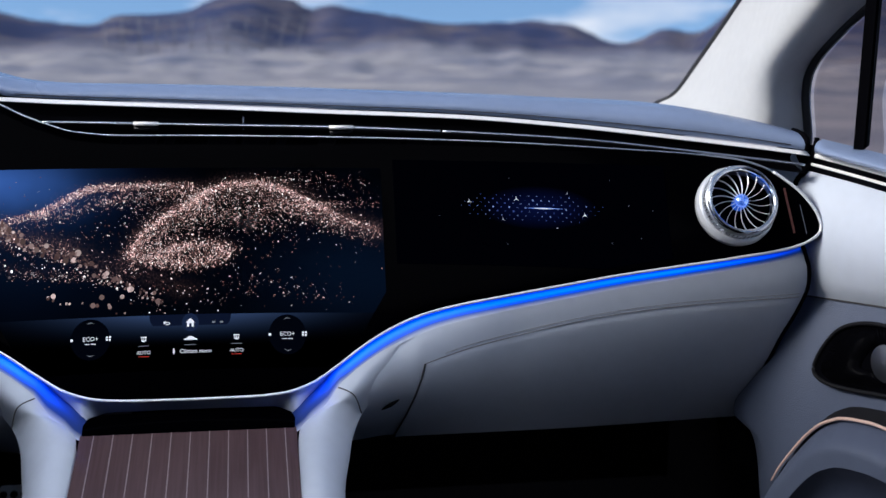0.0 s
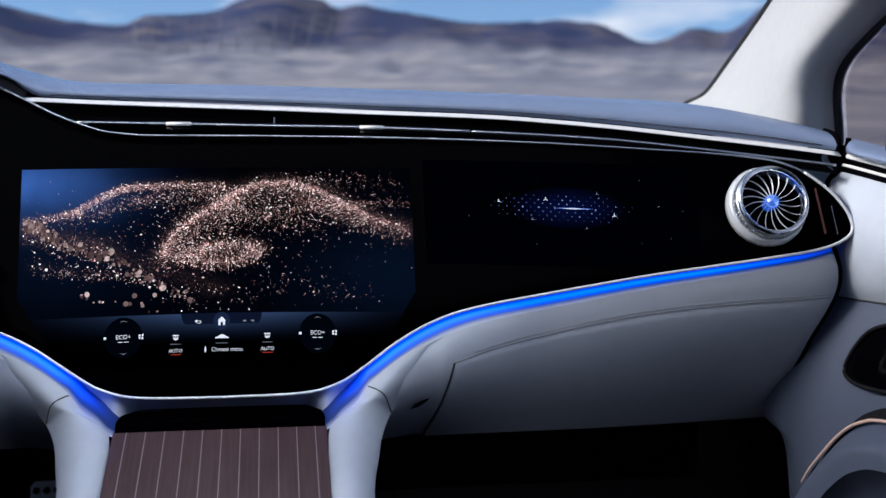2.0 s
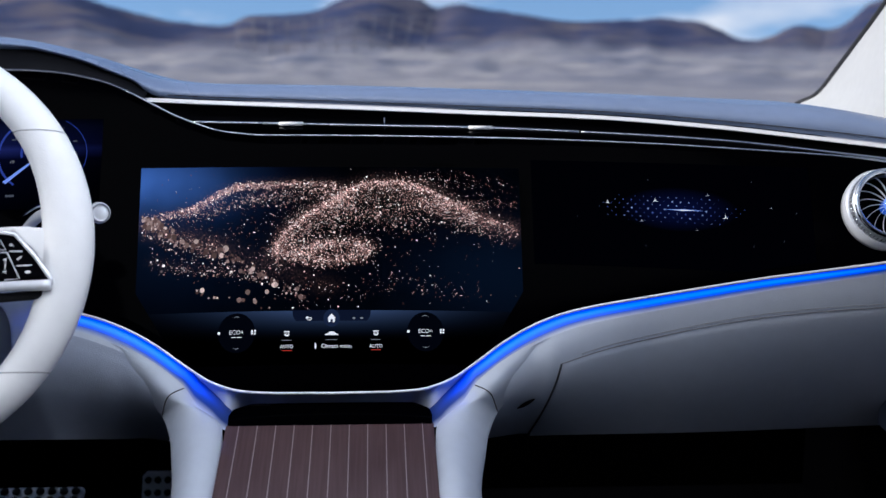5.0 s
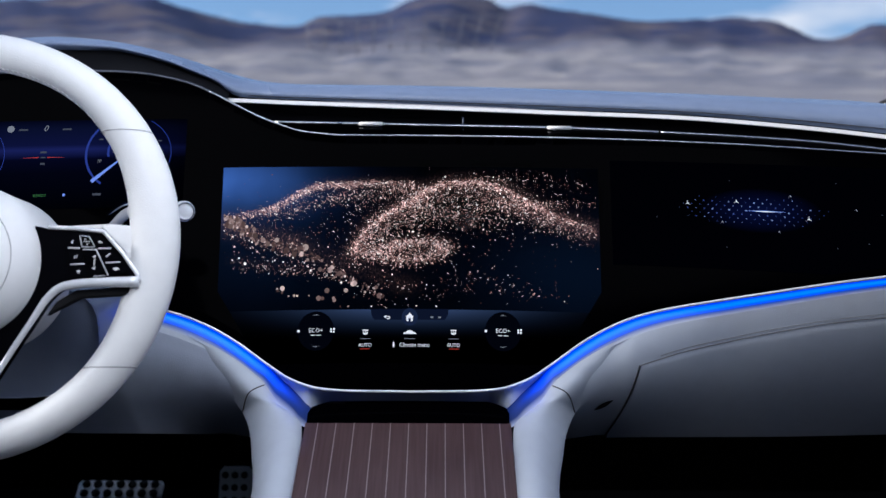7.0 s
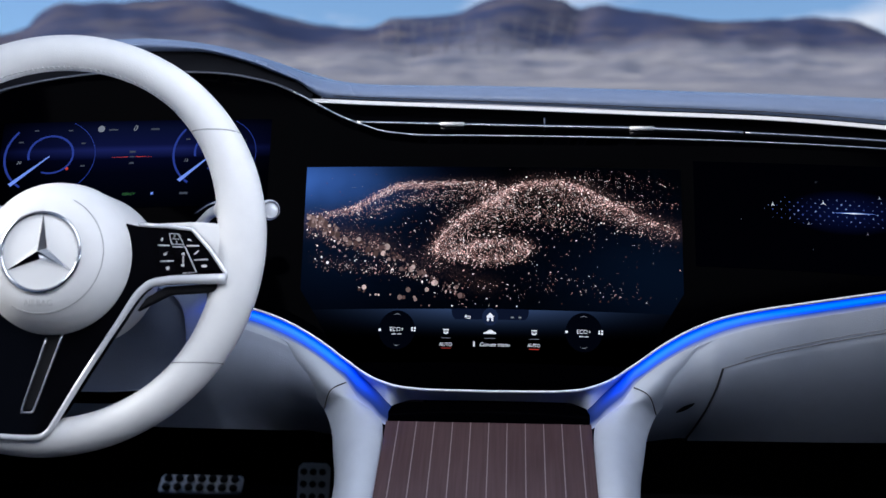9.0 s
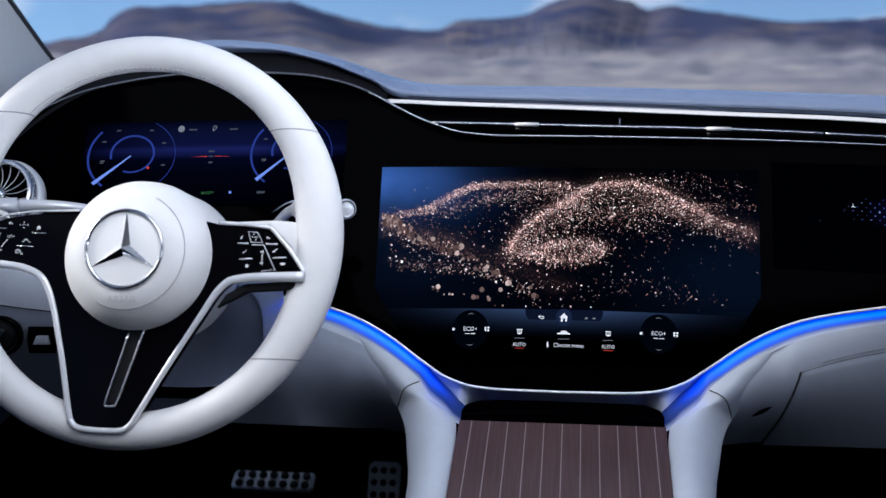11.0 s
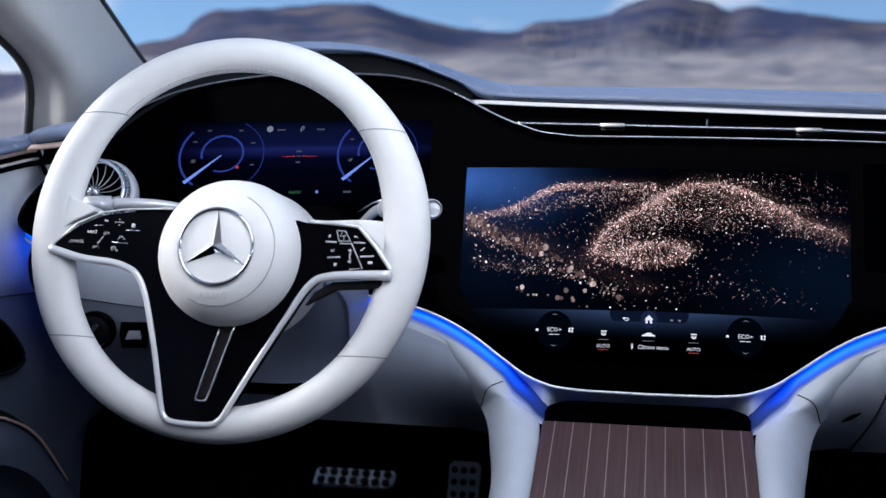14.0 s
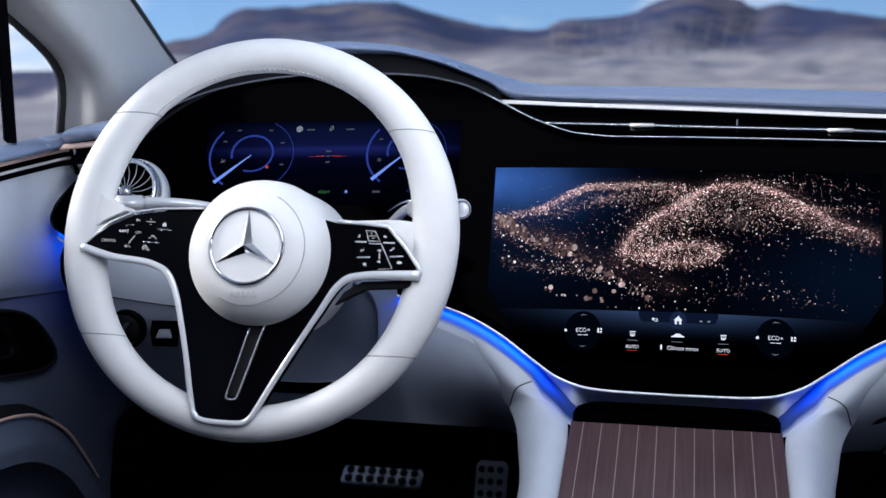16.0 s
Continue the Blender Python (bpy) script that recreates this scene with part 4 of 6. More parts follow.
# ---- instrument cluster behind the wheel ----
cluster = part("driver_display", sheet(lambda x, s: on_glass(x, .598 + .089 * s, .0006), span(-.512, -.243, 30), span(0, 1, 8)), cluster_material(), panel, "deep blue lit instrument display")
for cx in (-.4645, -.3005):
    ring(cx, .6525, .0418, .0440, 138, 232, BLUE_GLOW, cluster, "dial_arc", rz=.88)
    ring(cx, .6525, .0424, .0430, -50, 62, BLUE_GLOW, cluster, "dial_arc", rz=.88)
    ring(cx, .6545, .0200, .0222, 0, 195, BLUE_GLOW, cluster, "inner_arc", rz=.88)
    ring(cx, .6545, .0203, .0222, -110, 0, BLUE_GLOW, cluster, "inner_arc", rz=.88)
    mark([(cx - .0372, .6262), (cx - .0345, .6236), (cx - .0008, .6524), (cx - .0014, .6532)], PALE_BLUE_GLOW, cluster, "needle")
    for ang in (150, 118, 60, 25, -20):
        bar(cx + .0335 * math.cos(radians(ang)), .6525 + .030 * math.sin(radians(ang)), .0042, .0014, FAINT_GLOW, cluster, "tick_label")
    ring(cx + .0165, .6400, 0, .0016, 0, 360, RED_GLOW, cluster, "red_point", 12)
lettering("20", -.4935, .6470, .0046, DIM_GLOW, cluster, slant=.25)
lettering("10", -.3300, .6455, .0046, DIM_GLOW, cluster, slant=.25)
lettering("0", -.3840, .6795, .0085, DIM_GLOW, cluster, slant=.3)
ring(-.4180, .6795, 0, .0034, 0, 360, DIM_GLOW, cluster, "sign_disc", 20)
bar(-.4060, .6785, .0085, .0016, FAINT_GLOW, cluster, "small_label")
bar(-.3640, .6785, .0085, .0016, FAINT_GLOW, cluster, "small_label")
for k in (-1, 1):
    mark([(-.3850 + k * .004, .6500), (-.3850 + k * .022, .6499), (-.3850 + k * .004, .6507)], RED_GLOW, cluster, "red_line")
bar(-.3850, .6503, .0045, .0012, FAINT_GLOW, cluster, "small_label")
bar(-.3850, .6555, .0060, .0018, FAINT_GLOW, cluster, "small_label")
bar(-.3850, .6440, .0045, .0018, FAINT_GLOW, cluster, "small_label")
lettering("READY", -.3850, .6125, .0040, GREEN_GLOW, cluster)
bar(-.3620, .6125, .0026, .0026, PALE_BLUE_GLOW, cluster, "small_label")
bar(-.3300, .6120, .0085, .0022, FAINT_GLOW, cluster, "small_label")
bar(-.2870, .6125, .0200, .0008, BLUE_GLOW, cluster, "small_label")

# ---- passenger display ----
star_field = part("passenger_display", sheet(lambda x, s: on_glass(x, max(.540, low_half(x) + .008) + (.645 - max(.540, low_half(x) + .008)) * s, .0006), span(.215, .495, 30), span(0, 1, 8)), glow("passenger_picture", (0.0002, 0.0003, 0.0011), 1.0), panel, "almost black display with faint blue star pattern")
pts, polys, dim_pts, dim_polys = [], [], [], []
for row in range(-5, 6):
    for col in range(-17, 18):
        x, z = .352 + (col + .5 * (row % 2)) * .0083, .5985 + row * .0040 - .02 * (col * .0083)
        edge = (col * .0083 / .078) ** 2 + (row * .0040 / .0155) ** 2 + rng.random() * .45
        if edge > 1.15:
            continue
        r = .00075 * (1.2 - edge * .6) * (.6 + .8 * rng.random())
        p, q = (pts, polys) if rng.random() < .45 else (dim_pts, dim_polys)
        o = len(p)
        p += [on_glass(x + r * math.cos(k * math.tau / 6), z + r * math.sin(k * math.tau / 6), .001) for k in range(6)]
        q.append(tuple(range(o, o + 6)))
flat_part("light_dots", pts, polys, glow("dot_pixels", (0.30, 0.42, 0.85), .55), star_field)
flat_part("faint_dots", dim_pts, dim_polys, glow("faint_dot_pixels", (0.08, 0.13, 0.45), .5), star_field)


def streak_material():
    """A blue glimmer that fades to both sides."""
    m = glow("streak_pixels", (0, 0, 0), 1.0)
    nt = m.node_tree
    e = next(n for n in nt.nodes if n.type == "EMISSION")
    co, mp, g, r = nt.nodes.new("ShaderNodeTexCoord"), nt.nodes.new("ShaderNodeMapping"), nt.nodes.new("ShaderNodeTexGradient"), nt.nodes.new("ShaderNodeValToRGB")
    g.gradient_type = "SPHERICAL"
    mp.inputs["Location"].default_value, mp.inputs["Scale"].default_value = (-.365 / .06, 0, -.5985 / .022), (1 / .06, 0, 1 / .022)
    r.color_ramp.elements[0].color, r.color_ramp.elements[1].color = (0.0002, 0.0003, 0.0011, 1), (0.0022, 0.0045, 0.030, 1)
    nt.links.new(co.outputs["Object"], mp.inputs["Vector"])
    nt.links.new(mp.outputs["Vector"], g.inputs["Vector"])
    nt.links.new(g.outputs["Fac"], r.inputs["Fac"])
    nt.links.new(r.outputs["Color"], e.inputs["Color"])
    return m


part("blue_glimmer", sheet(lambda x, s: on_glass(x, .5755 + .046 * s, .0008), span(.303, .427, 24), span(0, 1, 4)), streak_material(), star_field)
mark([(.350, .5987), (.371, .5979), (.392, .5987), (.371, .5995)], PALE_BLUE_GLOW, star_field, "light_streak")
mark([(.359, .5987), (.371, .5982), (.383, .5987), (.371, .5992)], WHITE_GLOW, star_field, "light_streak", .0018)


PALE_STAR = glow("pale_star_pixels", (0.75, 0.8, 1.0), 0.45)


def three_arm(x, z, r, mat, parent):
    out = []
    for k in range(3):
        for da, q in ((0, r), (60, r * .15)):
            a = radians(90 + 120 * k + da)
            out.append((x + q * math.cos(a), z + q * math.sin(a)))
    mark(out, mat, parent, "star_mark", .0017)


for x, z, r in ((.294, .6045, .0030), (.343, .6075, .0034), (.412, .593, .0034), (.396, .6145, .0024), (.328, .587, .0022), (.383, .5795, .0016), (.457, .604, .0016)):
    three_arm(x, z, r, WHITE_GLOW if r > .0028 else PALE_STAR, star_field)
for x, z in ((.262, .589), (.337, .628), (.440, .629), (.480, .600), (.331, .562), (.437, .566), (.466, .572)):
    ring(x, z, 0, .0005, 0, 360, FAINT_GLOW, star_field, "star_dot", 8)

# ---- round air vents at the ends of the dashboard ----
def air_vent(side):
    v = thing("air_vent", "round turbine air vent with silver rings and " + ("blue-lit hub" if side > 0 else "silver hub"), "air vent", "dashboard end vents")
    c = Vector((.5605 if side > 0 else -.5830, glass_y(.5580, .611) - .002, .6065 if side > 0 else .6105))
    axis = Vector((-side * .06, -1, .52)).normalized()
    m = Matrix.Translation(c) @ axis.to_track_quat("Z", "Y").to_matrix().to_4x4() @ Matrix.Scale(.945, 4)
    part("collar", lathe([(.0350, -.004), (.0450, -.003), (.0455, .004), (.0435, .010), (.0410, .0125), (.0395, .010), (.0390, -.004)], m, 64), SILVER, v, "satin silver outer collar")
    part("grip_ring", lathe([(.0395, .008), (.0405, .011), (.0402, .020), (.0385, .022), (.0350, .020), (.0345, .008)], m, 72), SATIN, v, "knurled grip ring")
    for k in range(60):
        a = k * math.tau / 60
        p = m @ Vector((.0408 * math.cos(a), .0408 * math.sin(a), .0125))
        q = m @ Vector((.0405 * math.cos(a), .0405 * math.sin(a), .0195))
        part("knurl", tube([p, q], .0007, seg=4), CHROME, v)
    part("front_ring", lathe([(.0335, .020), (.0345, .0255), (.0370, .0270), (.0392, .0250), (.0392, .020), (.036, .019)], m, 72), CHROME, v, "polished front ring")
    part("throat", lathe([(.0355, .022), (.0345, -.002), (.0001, -.004)], m, 48), SLOT_BLACK, v, "black inside of the vent")
    part("hub", lathe([(.0072, .006), (.0086, .016), (.0074, .022), (.0042, .0250), (0, .0262)], m, 14), VENT_BLUE if side > 0 else SATIN, v, "faceted hub lit blue" if side > 0 else "faceted silver hub")
    for k in range(18):
        a0 = k * math.tau / 18
        bm = bmesh.new()
        rows = []
        for i in range(7):
            t = i / 6
            r, a, w = .0070 + .0275 * t, a0 + .26 * t * t, .00018 + .00010 * t
            u, n = Vector((math.cos(a), math.sin(a), 0)), Vector((-math.sin(a), math.cos(a), 0))
            rows.append([bm.verts.new(m @ (u * r + n * (s * w) + Vector((0, 0, h)))) for s, h in ((-1, .0205), (1, .0200), (1.1, .0182), (-.6, .0184))])
        for p, q in zip(rows, rows[1:]):
            for j in range(4):
                bm.faces.new((p[j], p[(j + 1) % 4], q[(j + 1) % 4], q[j]))
        part("blade", bm, BLADE, v, smooth=False)
    return v


for side in (1, -1):
    air_vent(side)
mark([(.606, .628), (.608, .628), (.612, .585), (.610, .584)], material("copper_line", (.35, .12, .08), .3, metal=1.0), panel, "copper_accent", .0012)
mark([(.619, .612), (.6197, .612), (.6222, .585), (.6215, .584)], DARK_SATIN, panel, "dim_accent", .0012)

# ---- steering wheel ----
wheel = thing("steering_wheel", "white leather steering wheel with black gloss spokes and silver trim", "steering wheel")
WM = Matrix.Translation((-.390, 1.0, .597)) @ Matrix(((1, 0, 0), (0, math.sin(radians(20)), -math.cos(radians(20))), (0, math.cos(radians(20)), math.sin(radians(20))))).to_4x4()
W_OUT = .1945


def rim_point(a, b):
    side = abs(math.cos(a)) ** 5
    hw = .0168 + .0052 * side * (1 if math.sin(a) < .75 else .6)
    ht = .0150
    rc = W_OUT - hw
    r = rc + hw * math.cos(b)
    return WM @ Vector((r * math.cos(a), .9885 * r * math.sin(a), ht * math.sin(b)))


part("rim", sheet(rim_point, span(0, math.tau, 160)[:-1], span(0, math.tau, 24)[:-1], True, True), WHEEL_LEATHER, wheel, "thick white leather rim")
def rim_cut(v, left, b):
    """Where a level cut at height v meets the rim's skin."""
    a = math.asin(v / .175)
    for _ in range(4):
        q = WM.inverted() @ Vector(rim_point(math.pi - a if left else a, b))
        a = math.asin(max(min(v / math.hypot(q.x, q.y), 1), -1))
    return Vector(rim_point(math.pi - a if left else a, b))


for v, left in ((.1005, False), (.1155, True), (-.1090, False), (-.1010, True)):
    part("rim_seam", tube([rim_cut(v, left, b) for b in span(0, math.tau, 40)[:-1]], .0005, closed=True, seg=5), SOFT_SEAM, wheel, "stitched seam across the rim")
part("stitch_groove", tube([rim_point(radians(a), radians(160)) for a in span(48, 134, 60)], .00025, seg=5), SOFT_SEAM, wheel)
for k in range(40):
    a = radians(56 + k * 70 / 40)
    part("stitch", tube([rim_point(a, radians(166)), rim_point(a + .012, radians(154))], .0007, seg=5), THREAD, wheel)

HUBM = WM @ Matrix.Translation((.0112, -.0188, 0)) @ Matrix.Diagonal((1.012, 1.012, 1, 1))
hub = part("hub", lathe([(0, .0500), (.030, .0498), (.0375, .0492), (.044, .0475), (.052, .0430), (.060, .0345), (.0660, .0220), (.0690, .006), (.0693, -.008), (.0700, -.022), (.0706, -.036), (.0714, -.050), (.0718, -.054), (.060, -.056)], HUBM, 72), WHEEL_LEATHER, wheel, "white leather airbag boss")
part("boss_seam", tube([HUBM @ Vector((.0515 * math.cos(radians(a)), .0515 * math.sin(radians(a)), .0438)) for a in span(-118, 64, 70)], .00035, seg=5), SOFT_SEAM, hub)
emblem = part("emblem_disc", lathe([(0, .0498), (.0315, .0496), (.0335, .0490)], HUBM @ Matrix.Translation((0, 0, .0009)), 64), WHITE_PLASTIC, hub)
part("emblem_ring", tube([HUBM @ Vector((.0336 * math.cos(a), .0336 * math.sin(a), .0508)) for a in span(0, math.tau, 72)[:-1]], .0019, closed=True, seg=8), EMBLEM_CHROME, hub, "chrome ring round the emblem")
bm = bmesh.new()
top = bm.verts.new(HUBM @ Vector((0, 0, .0572)))
outer = []
for k in range(6):
    a, r = radians(90 + 60 * k), (.0326 if k % 2 == 0 else .0062)
    outer.append(bm.verts.new(HUBM @ Vector((r * math.cos(a), r * math.sin(a), .0508))))
for k in range(6):
    bm.faces.new((top, outer[k], outer[(k + 1) % 6]))
part("emblem_star", bm, EMBLEM_CHROME, hub, "three-armed chrome emblem", smooth=False)
tp, tq = words("AIRBAG", .0072)
dome = fn([(0, .0500), (.030, .0498), (.0375, .0492), (.044, .0475), (.052, .0430), (.060, .0345)])
flat_part("embossed_word", [HUBM @ Vector((x, y - .0430, dome(math.hypot(x, y - .0430)) + .0004)) for x, y, _ in tp], tq, material("embossed", (.62, .62, .62), .5), hub)
part("neck", lathe([(.050, -.052), (.046, -.070), (.044, -.11), (.044, -.15)], HUBM @ Matrix.Translation((.004, .004, 0)), 48), LEATHER, wheel, "cream neck behind the boss")

# the spokes stand a little proud of the rim
FACE = WM @ Matrix.Translation((.0064, -.0027, .016)) @ Matrix.Diagonal((.984, .984, 1, 1))
V_OUT = [(.1600, -.0330), (.105, -.0357), (.0845, -.0444), (.0653, -.0739), (.0368, -.1219), (.0150, -.1612), (.0085, -.1710), (.0000, -.1752), (-.0200, -.1756), (-.0370, -.1742), (-.0446, -.1695), (-.0490, -.1580),
         (-.0623, -.1003), (-.0793, -.0475), (-.1012, -.0309), (-.1428, -.0251), (-.1764, -.0162)]
V_LINE = rounded([(u, v, 0) for u, v in V_OUT], steps=8)
TOP = [(-.172, -.010), (-.150, .006), (-.126, .0165), (-.100, .0205), (-.055, .0222), (.040, .0222), (.0788, .0136), (.105, .0122), (.1261, .0095), (.145, -.010), (.159, -.0285)]
part("spoke_plate", slab([(p.x, p.y) for p in V_LINE] + TOP, FACE @ Matrix.Translation((0, 0, -.016)), .016, .0015), PIANO, wheel, "gloss black spoke plate", smooth=False)
chrome_line = [FACE @ Vector((p.x, p.y, .0005)) for p in V_LINE]
part("spoke_trim", tube(chrome_line, lambda t: .0022 + .0016 * max(0, 1 - t * 5) + .0010 * max(0, t * 4 - 3), seg=10, up=FACE.to_3x3() @ Vector((0, 0, 1)), flat=1.25), SILVER, wheel, "silver trim along the spokes")
part("spoke_trim", tube([FACE @ Vector((p[0], p[1], .0006)) for p in ((-.1764, -.0162), (-.150, .0085), (-.126, .0190), (-.100, .0230), (-.055, .0246))], .0009, seg=6), SILVER, wheel, "thin silver upper edge")
part("spoke_trim", tube([FACE @ Vector((p[0], p[1], .0006)) for p in ((.1600, -.0330), (.1590, -.0270), (.1455, -.0085), (.1275, .0110), (.105, .0135), (.0788, .0150))], .0019, seg=8), SILVER, wheel, "silver upper edge of the key field")
part("spoke_flange", slab([(.100, .0150), (.127, .0125), (.147, -.008), (.161, -.030), (.172, -.034), (.184, -.004), (.180, .008), (.164, .0120), (.150, .0155), (.138, .0165), (.128, .0165)], WM @ Matrix.Translation((0, 0, -.012)), .020, .002), WHEEL_LEATHER, wheel, smooth=False)
part("spoke_flange", slab([(-.178, -.018), (-.172, -.009), (-.150, .0085), (-.128, .0185), (-.132, .024), (-.150, .030), (-.172, .05), (-.182, .02)], WM @ Matrix.Translation((0, 0, -.012)), .0235, .0008), WHEEL_LEATHER, wheel, smooth=False)
part("spoke_back", slab([(.158, -.036), (.105, -.040), (.088, -.050), (.080, -.062), (.108, -.047), (.150, -.044)], FACE @ Matrix.Translation((0, 0, -.012)), .008, .001), MATTE_BLACK, wheel, smooth=False)
part("lower_slot", tube([FACE @ Vector(p) for p in rounded([(.0165, -.084, .001), (.0060, -.118, .001), (-.0040, -.1500, .001), (-.0075, -.1535, .001), (-.0135, -.1535, .001), (-.0148, -.1500, .001), (-.0060, -.118, .001), (.0020, -.088, .001)], steps=6)], .0011, seg=8), CHROME, wheel, "silver outline of the lower slot")
part("slot_insert", slab([(.0155, -.084), (.0050, -.118), (-.0050, -.1510), (-.0135, -.1510), (-.0050, -.118), (.0030, -.084)], FACE, .0008), MATTE_BLACK, wheel, smooth=False)


def key(outline, label=""):
    return part("key", slab(outline, FACE @ Matrix.Translation((0, 0, .0004)), .0018, .0005), PIANO, wheel, label, smooth=False)


def print_bar(u, v, w, h, mat=ICON):
    m = FACE @ Matrix.Translation((0, 0, .0027))
    return flat_part("print", [m @ Vector(p) for p in ((u - w / 2, v - h / 2, 0), (u + w / 2, v - h / 2, 0), (u + w / 2, v + h / 2, 0), (u - w / 2, v + h / 2, 0))], [(0, 1, 2, 3)], mat, wheel)


def print_word(body, u, v, size):
    pts2, polys2 = words(body, size)
    m = FACE @ Matrix.Translation((u, v, .0027))
    return flat_part("print", [m @ Vector((x, y, 0)) for x, y, _ in pts2], polys2, ICON, wheel)


# right keys: three columns, two tiers, with silver edges
def right_key(k, j):
    """Corner of the key field at k across, j down."""
    a, b, c, d = Vector((.0935, .0100)), Vector((.1275, .0070)), Vector((.1530, -.0270)), Vector((.1005, -.0320))
    p, q = a.lerp(b, k), d.lerp(c, k)
    r = p.lerp(q, j)
    return (r.x, r.y)


def print_shape(points):
    m = FACE @ Matrix.Translation((0, 0, .0028))
    return flat_part("print", [m @ Vector((u, v, 0)) for u, v in points], [tuple(range(len(points)))], ICON, wheel)


def key_line(pts, r=.0007, closed=False):
    return part("key_edge", tube([FACE @ Vector((*right_key(*p), .0021)) for p in pts], r, closed=closed, seg=6, up=FACE.to_3x3() @ Vector((0, 0, 1))), SILVER, wheel)


for i in range(3):
    for j0, j1 in ((.03, .30), (.36, .66), (.70, .97)):
        k0, k1 = i / 3 + .02, (i + 1) / 3 - .02
        key([right_key(k0, j0), right_key(k0, j1), right_key(k1, j1), right_key(k1, j0)])
for j in (.33, .68):
    key_line([(.04, j), (.30, j)])
    key_line([(.70, j), (.97, j)])
key_line([(.38, .05), (.62, .05), (.64, .30), (.36, .30)], .0005, True)
key_line([(.36, .36), (.64, .36), (.64, .97), (.40, .97)], .0006)
for dk, dj in ((.44, .175), (.50, .175), (.56, .175), (.50, .11), (.50, .24)):
    u, v = right_key(dk, dj)
    print_bar(u, v, .0010, .0010)
u, v = right_key(.5, .66)
print_bar(u, v, .0010, .0062)
for dv in (.0050, -.0052):
    print_shape([(u - .0018, v + dv - .0006), (u - .0006, v + dv - .0006), (u + .0010, v + dv - .0016), (u + .0010, v + dv + .0016), (u - .0006, v + dv + .0006), (u - .0018, v + dv + .0006)])
u, v = right_key(.17, .20)
print_shape([(u - .0014, v - .0014), (u + .0002, v - .0014), (u + .0008, v + .0018), (u - .0006, v + .0012)])
u, v = right_key(.17, .52)
print_shape([(u - .0012, v - .0016), (u - .0002, v - .0016), (u - .0002, v + .0012), (u - .0012, v + .0004)])
print_shape([(u + .0004, v - .0012), (u + .0011, v - .0012), (u + .0020, v + .0018), (u + .0012, v + .0018)])
u, v = right_key(.17, .84)
print_shape([(u + r * math.cos(radians(90 + 36 * k)), v + r * math.sin(radians(90 + 36 * k))) for k, r in enumerate([.0022, .0010] * 5)])
u, v = right_key(.83, .18)
print_shape([(u - .0020, v + .0003), (u - .0004, v + .0016), (u - .0004, v + .0007), (u + .0014, v + .0004), (u + .0018, v - .0014), (u + .0006, v - .0003), (u - .0004, v - .0002), (u - .0004, v - .0010)])
u, v = right_key(.83, .50)
print_shape([(u - .0022, v - .0016), (u - .0010, v - .0018), (u + .0012, v + .0006), (u + .0020, v + .0006), (u + .0020, v + .0018), (u + .0008, v + .0016), (u - .0012, v - .0004), (u - .0022, v - .0006)])
u, v = right_key(.83, .84)
print_shape([(u + .0026 * math.cos(k * math.tau / 14), v + .0013 * math.sin(k * math.tau / 14)) for k in range(14)])
# left keys: printed marks on the touch field
print_word("CANCEL", -.1480, -.0095, .0040)
print_word("SET+", -.1180, -.0014, .0034)
print_word("SET-", -.1280, -.0146, .0034)
for k, w in enumerate((.0018, .0022, .0016)):
    print_bar(-.1372 + k * .0027, 0, w, .0022)
print_bar(-.1292, 0, .0007, .0034)
print_shape([(-.1303, .0008), (-.1281, .0008), (-.1292, .0022)])
u, v = -.1195, .0108
print_shape([(u - .0024, v + .0004), (u - .0006, v + .0018), (u - .0006, v + .0009), (u + .0016, v + .0005), (u + .0020, v - .0014), (u + .0010, v - .0002), (u - .0006, v - .0001), (u - .0006, v - .0010)])
u, v = -.1064, .0098
for du, dv in ((-.0038, 0), (.0038, 0), (0, .0026), (0, -.0026)):
    print_shape([(u + du - .0008, v + dv - .0006), (u + du + .0008, v + dv - .0006), (u + du, v + dv + .0008)])
for du in (-.0014, 0, .0014):
    print_bar(u + du, v, .0008, .0010)
u, v = -.0919, .0072
print_shape([(u - .0024, v), (u, v + .0022), (u + .0024, v), (u + .0016, v), (u + .0016, v - .0022), (u + .0005, v - .0022), (u + .0005, v - .0006), (u - .0005, v - .0006), (u - .0005, v - .0022), (u - .0016, v - .0022), (u - .0016, v)])
print_shape([(-.1266, -.0106), (-.1260, -.0110), (-.1213, -.0048), (-.1219, -.0044)])
for u, v in ((-.1263, -.0108), (-.1216, -.0046)):
    print_shape([(u + .0007 * math.cos(k * math.tau / 10), v + .0007 * math.sin(k * math.tau / 10)) for k in range(10)])
u, v = -.1030, -.0050
print_shape([(u - .0024, v - .0004), (u - .0014, v + .0014), (u + .0014, v + .0014), (u + .0024, v - .0004), (u + .0014, v - .0004), (u + .0010, v + .0006), (u - .0010, v + .0006), (u - .0014, v - .0004)])
for du in (-.0030, .0032):
    print_bar(u + du, v - .0012, .0018, .0006)
u, v = -.1099, -.0156
part("key_edge", tube([FACE @ Vector((u + .0022 * math.cos(radians(a)), v + .0020 * math.sin(radians(a)), .0027)) for a in span(-30, 240, 16)], .0004, seg=5), ICON, wheel)
print_shape([(u - .0012, v + .0010), (u - .0007, v + .0013), (u + .0009, v - .0010), (u + .0004, v - .0013)])
for du in (.0030, .0042):
    print_bar(u + du, v - .0018, .0008, .0014)
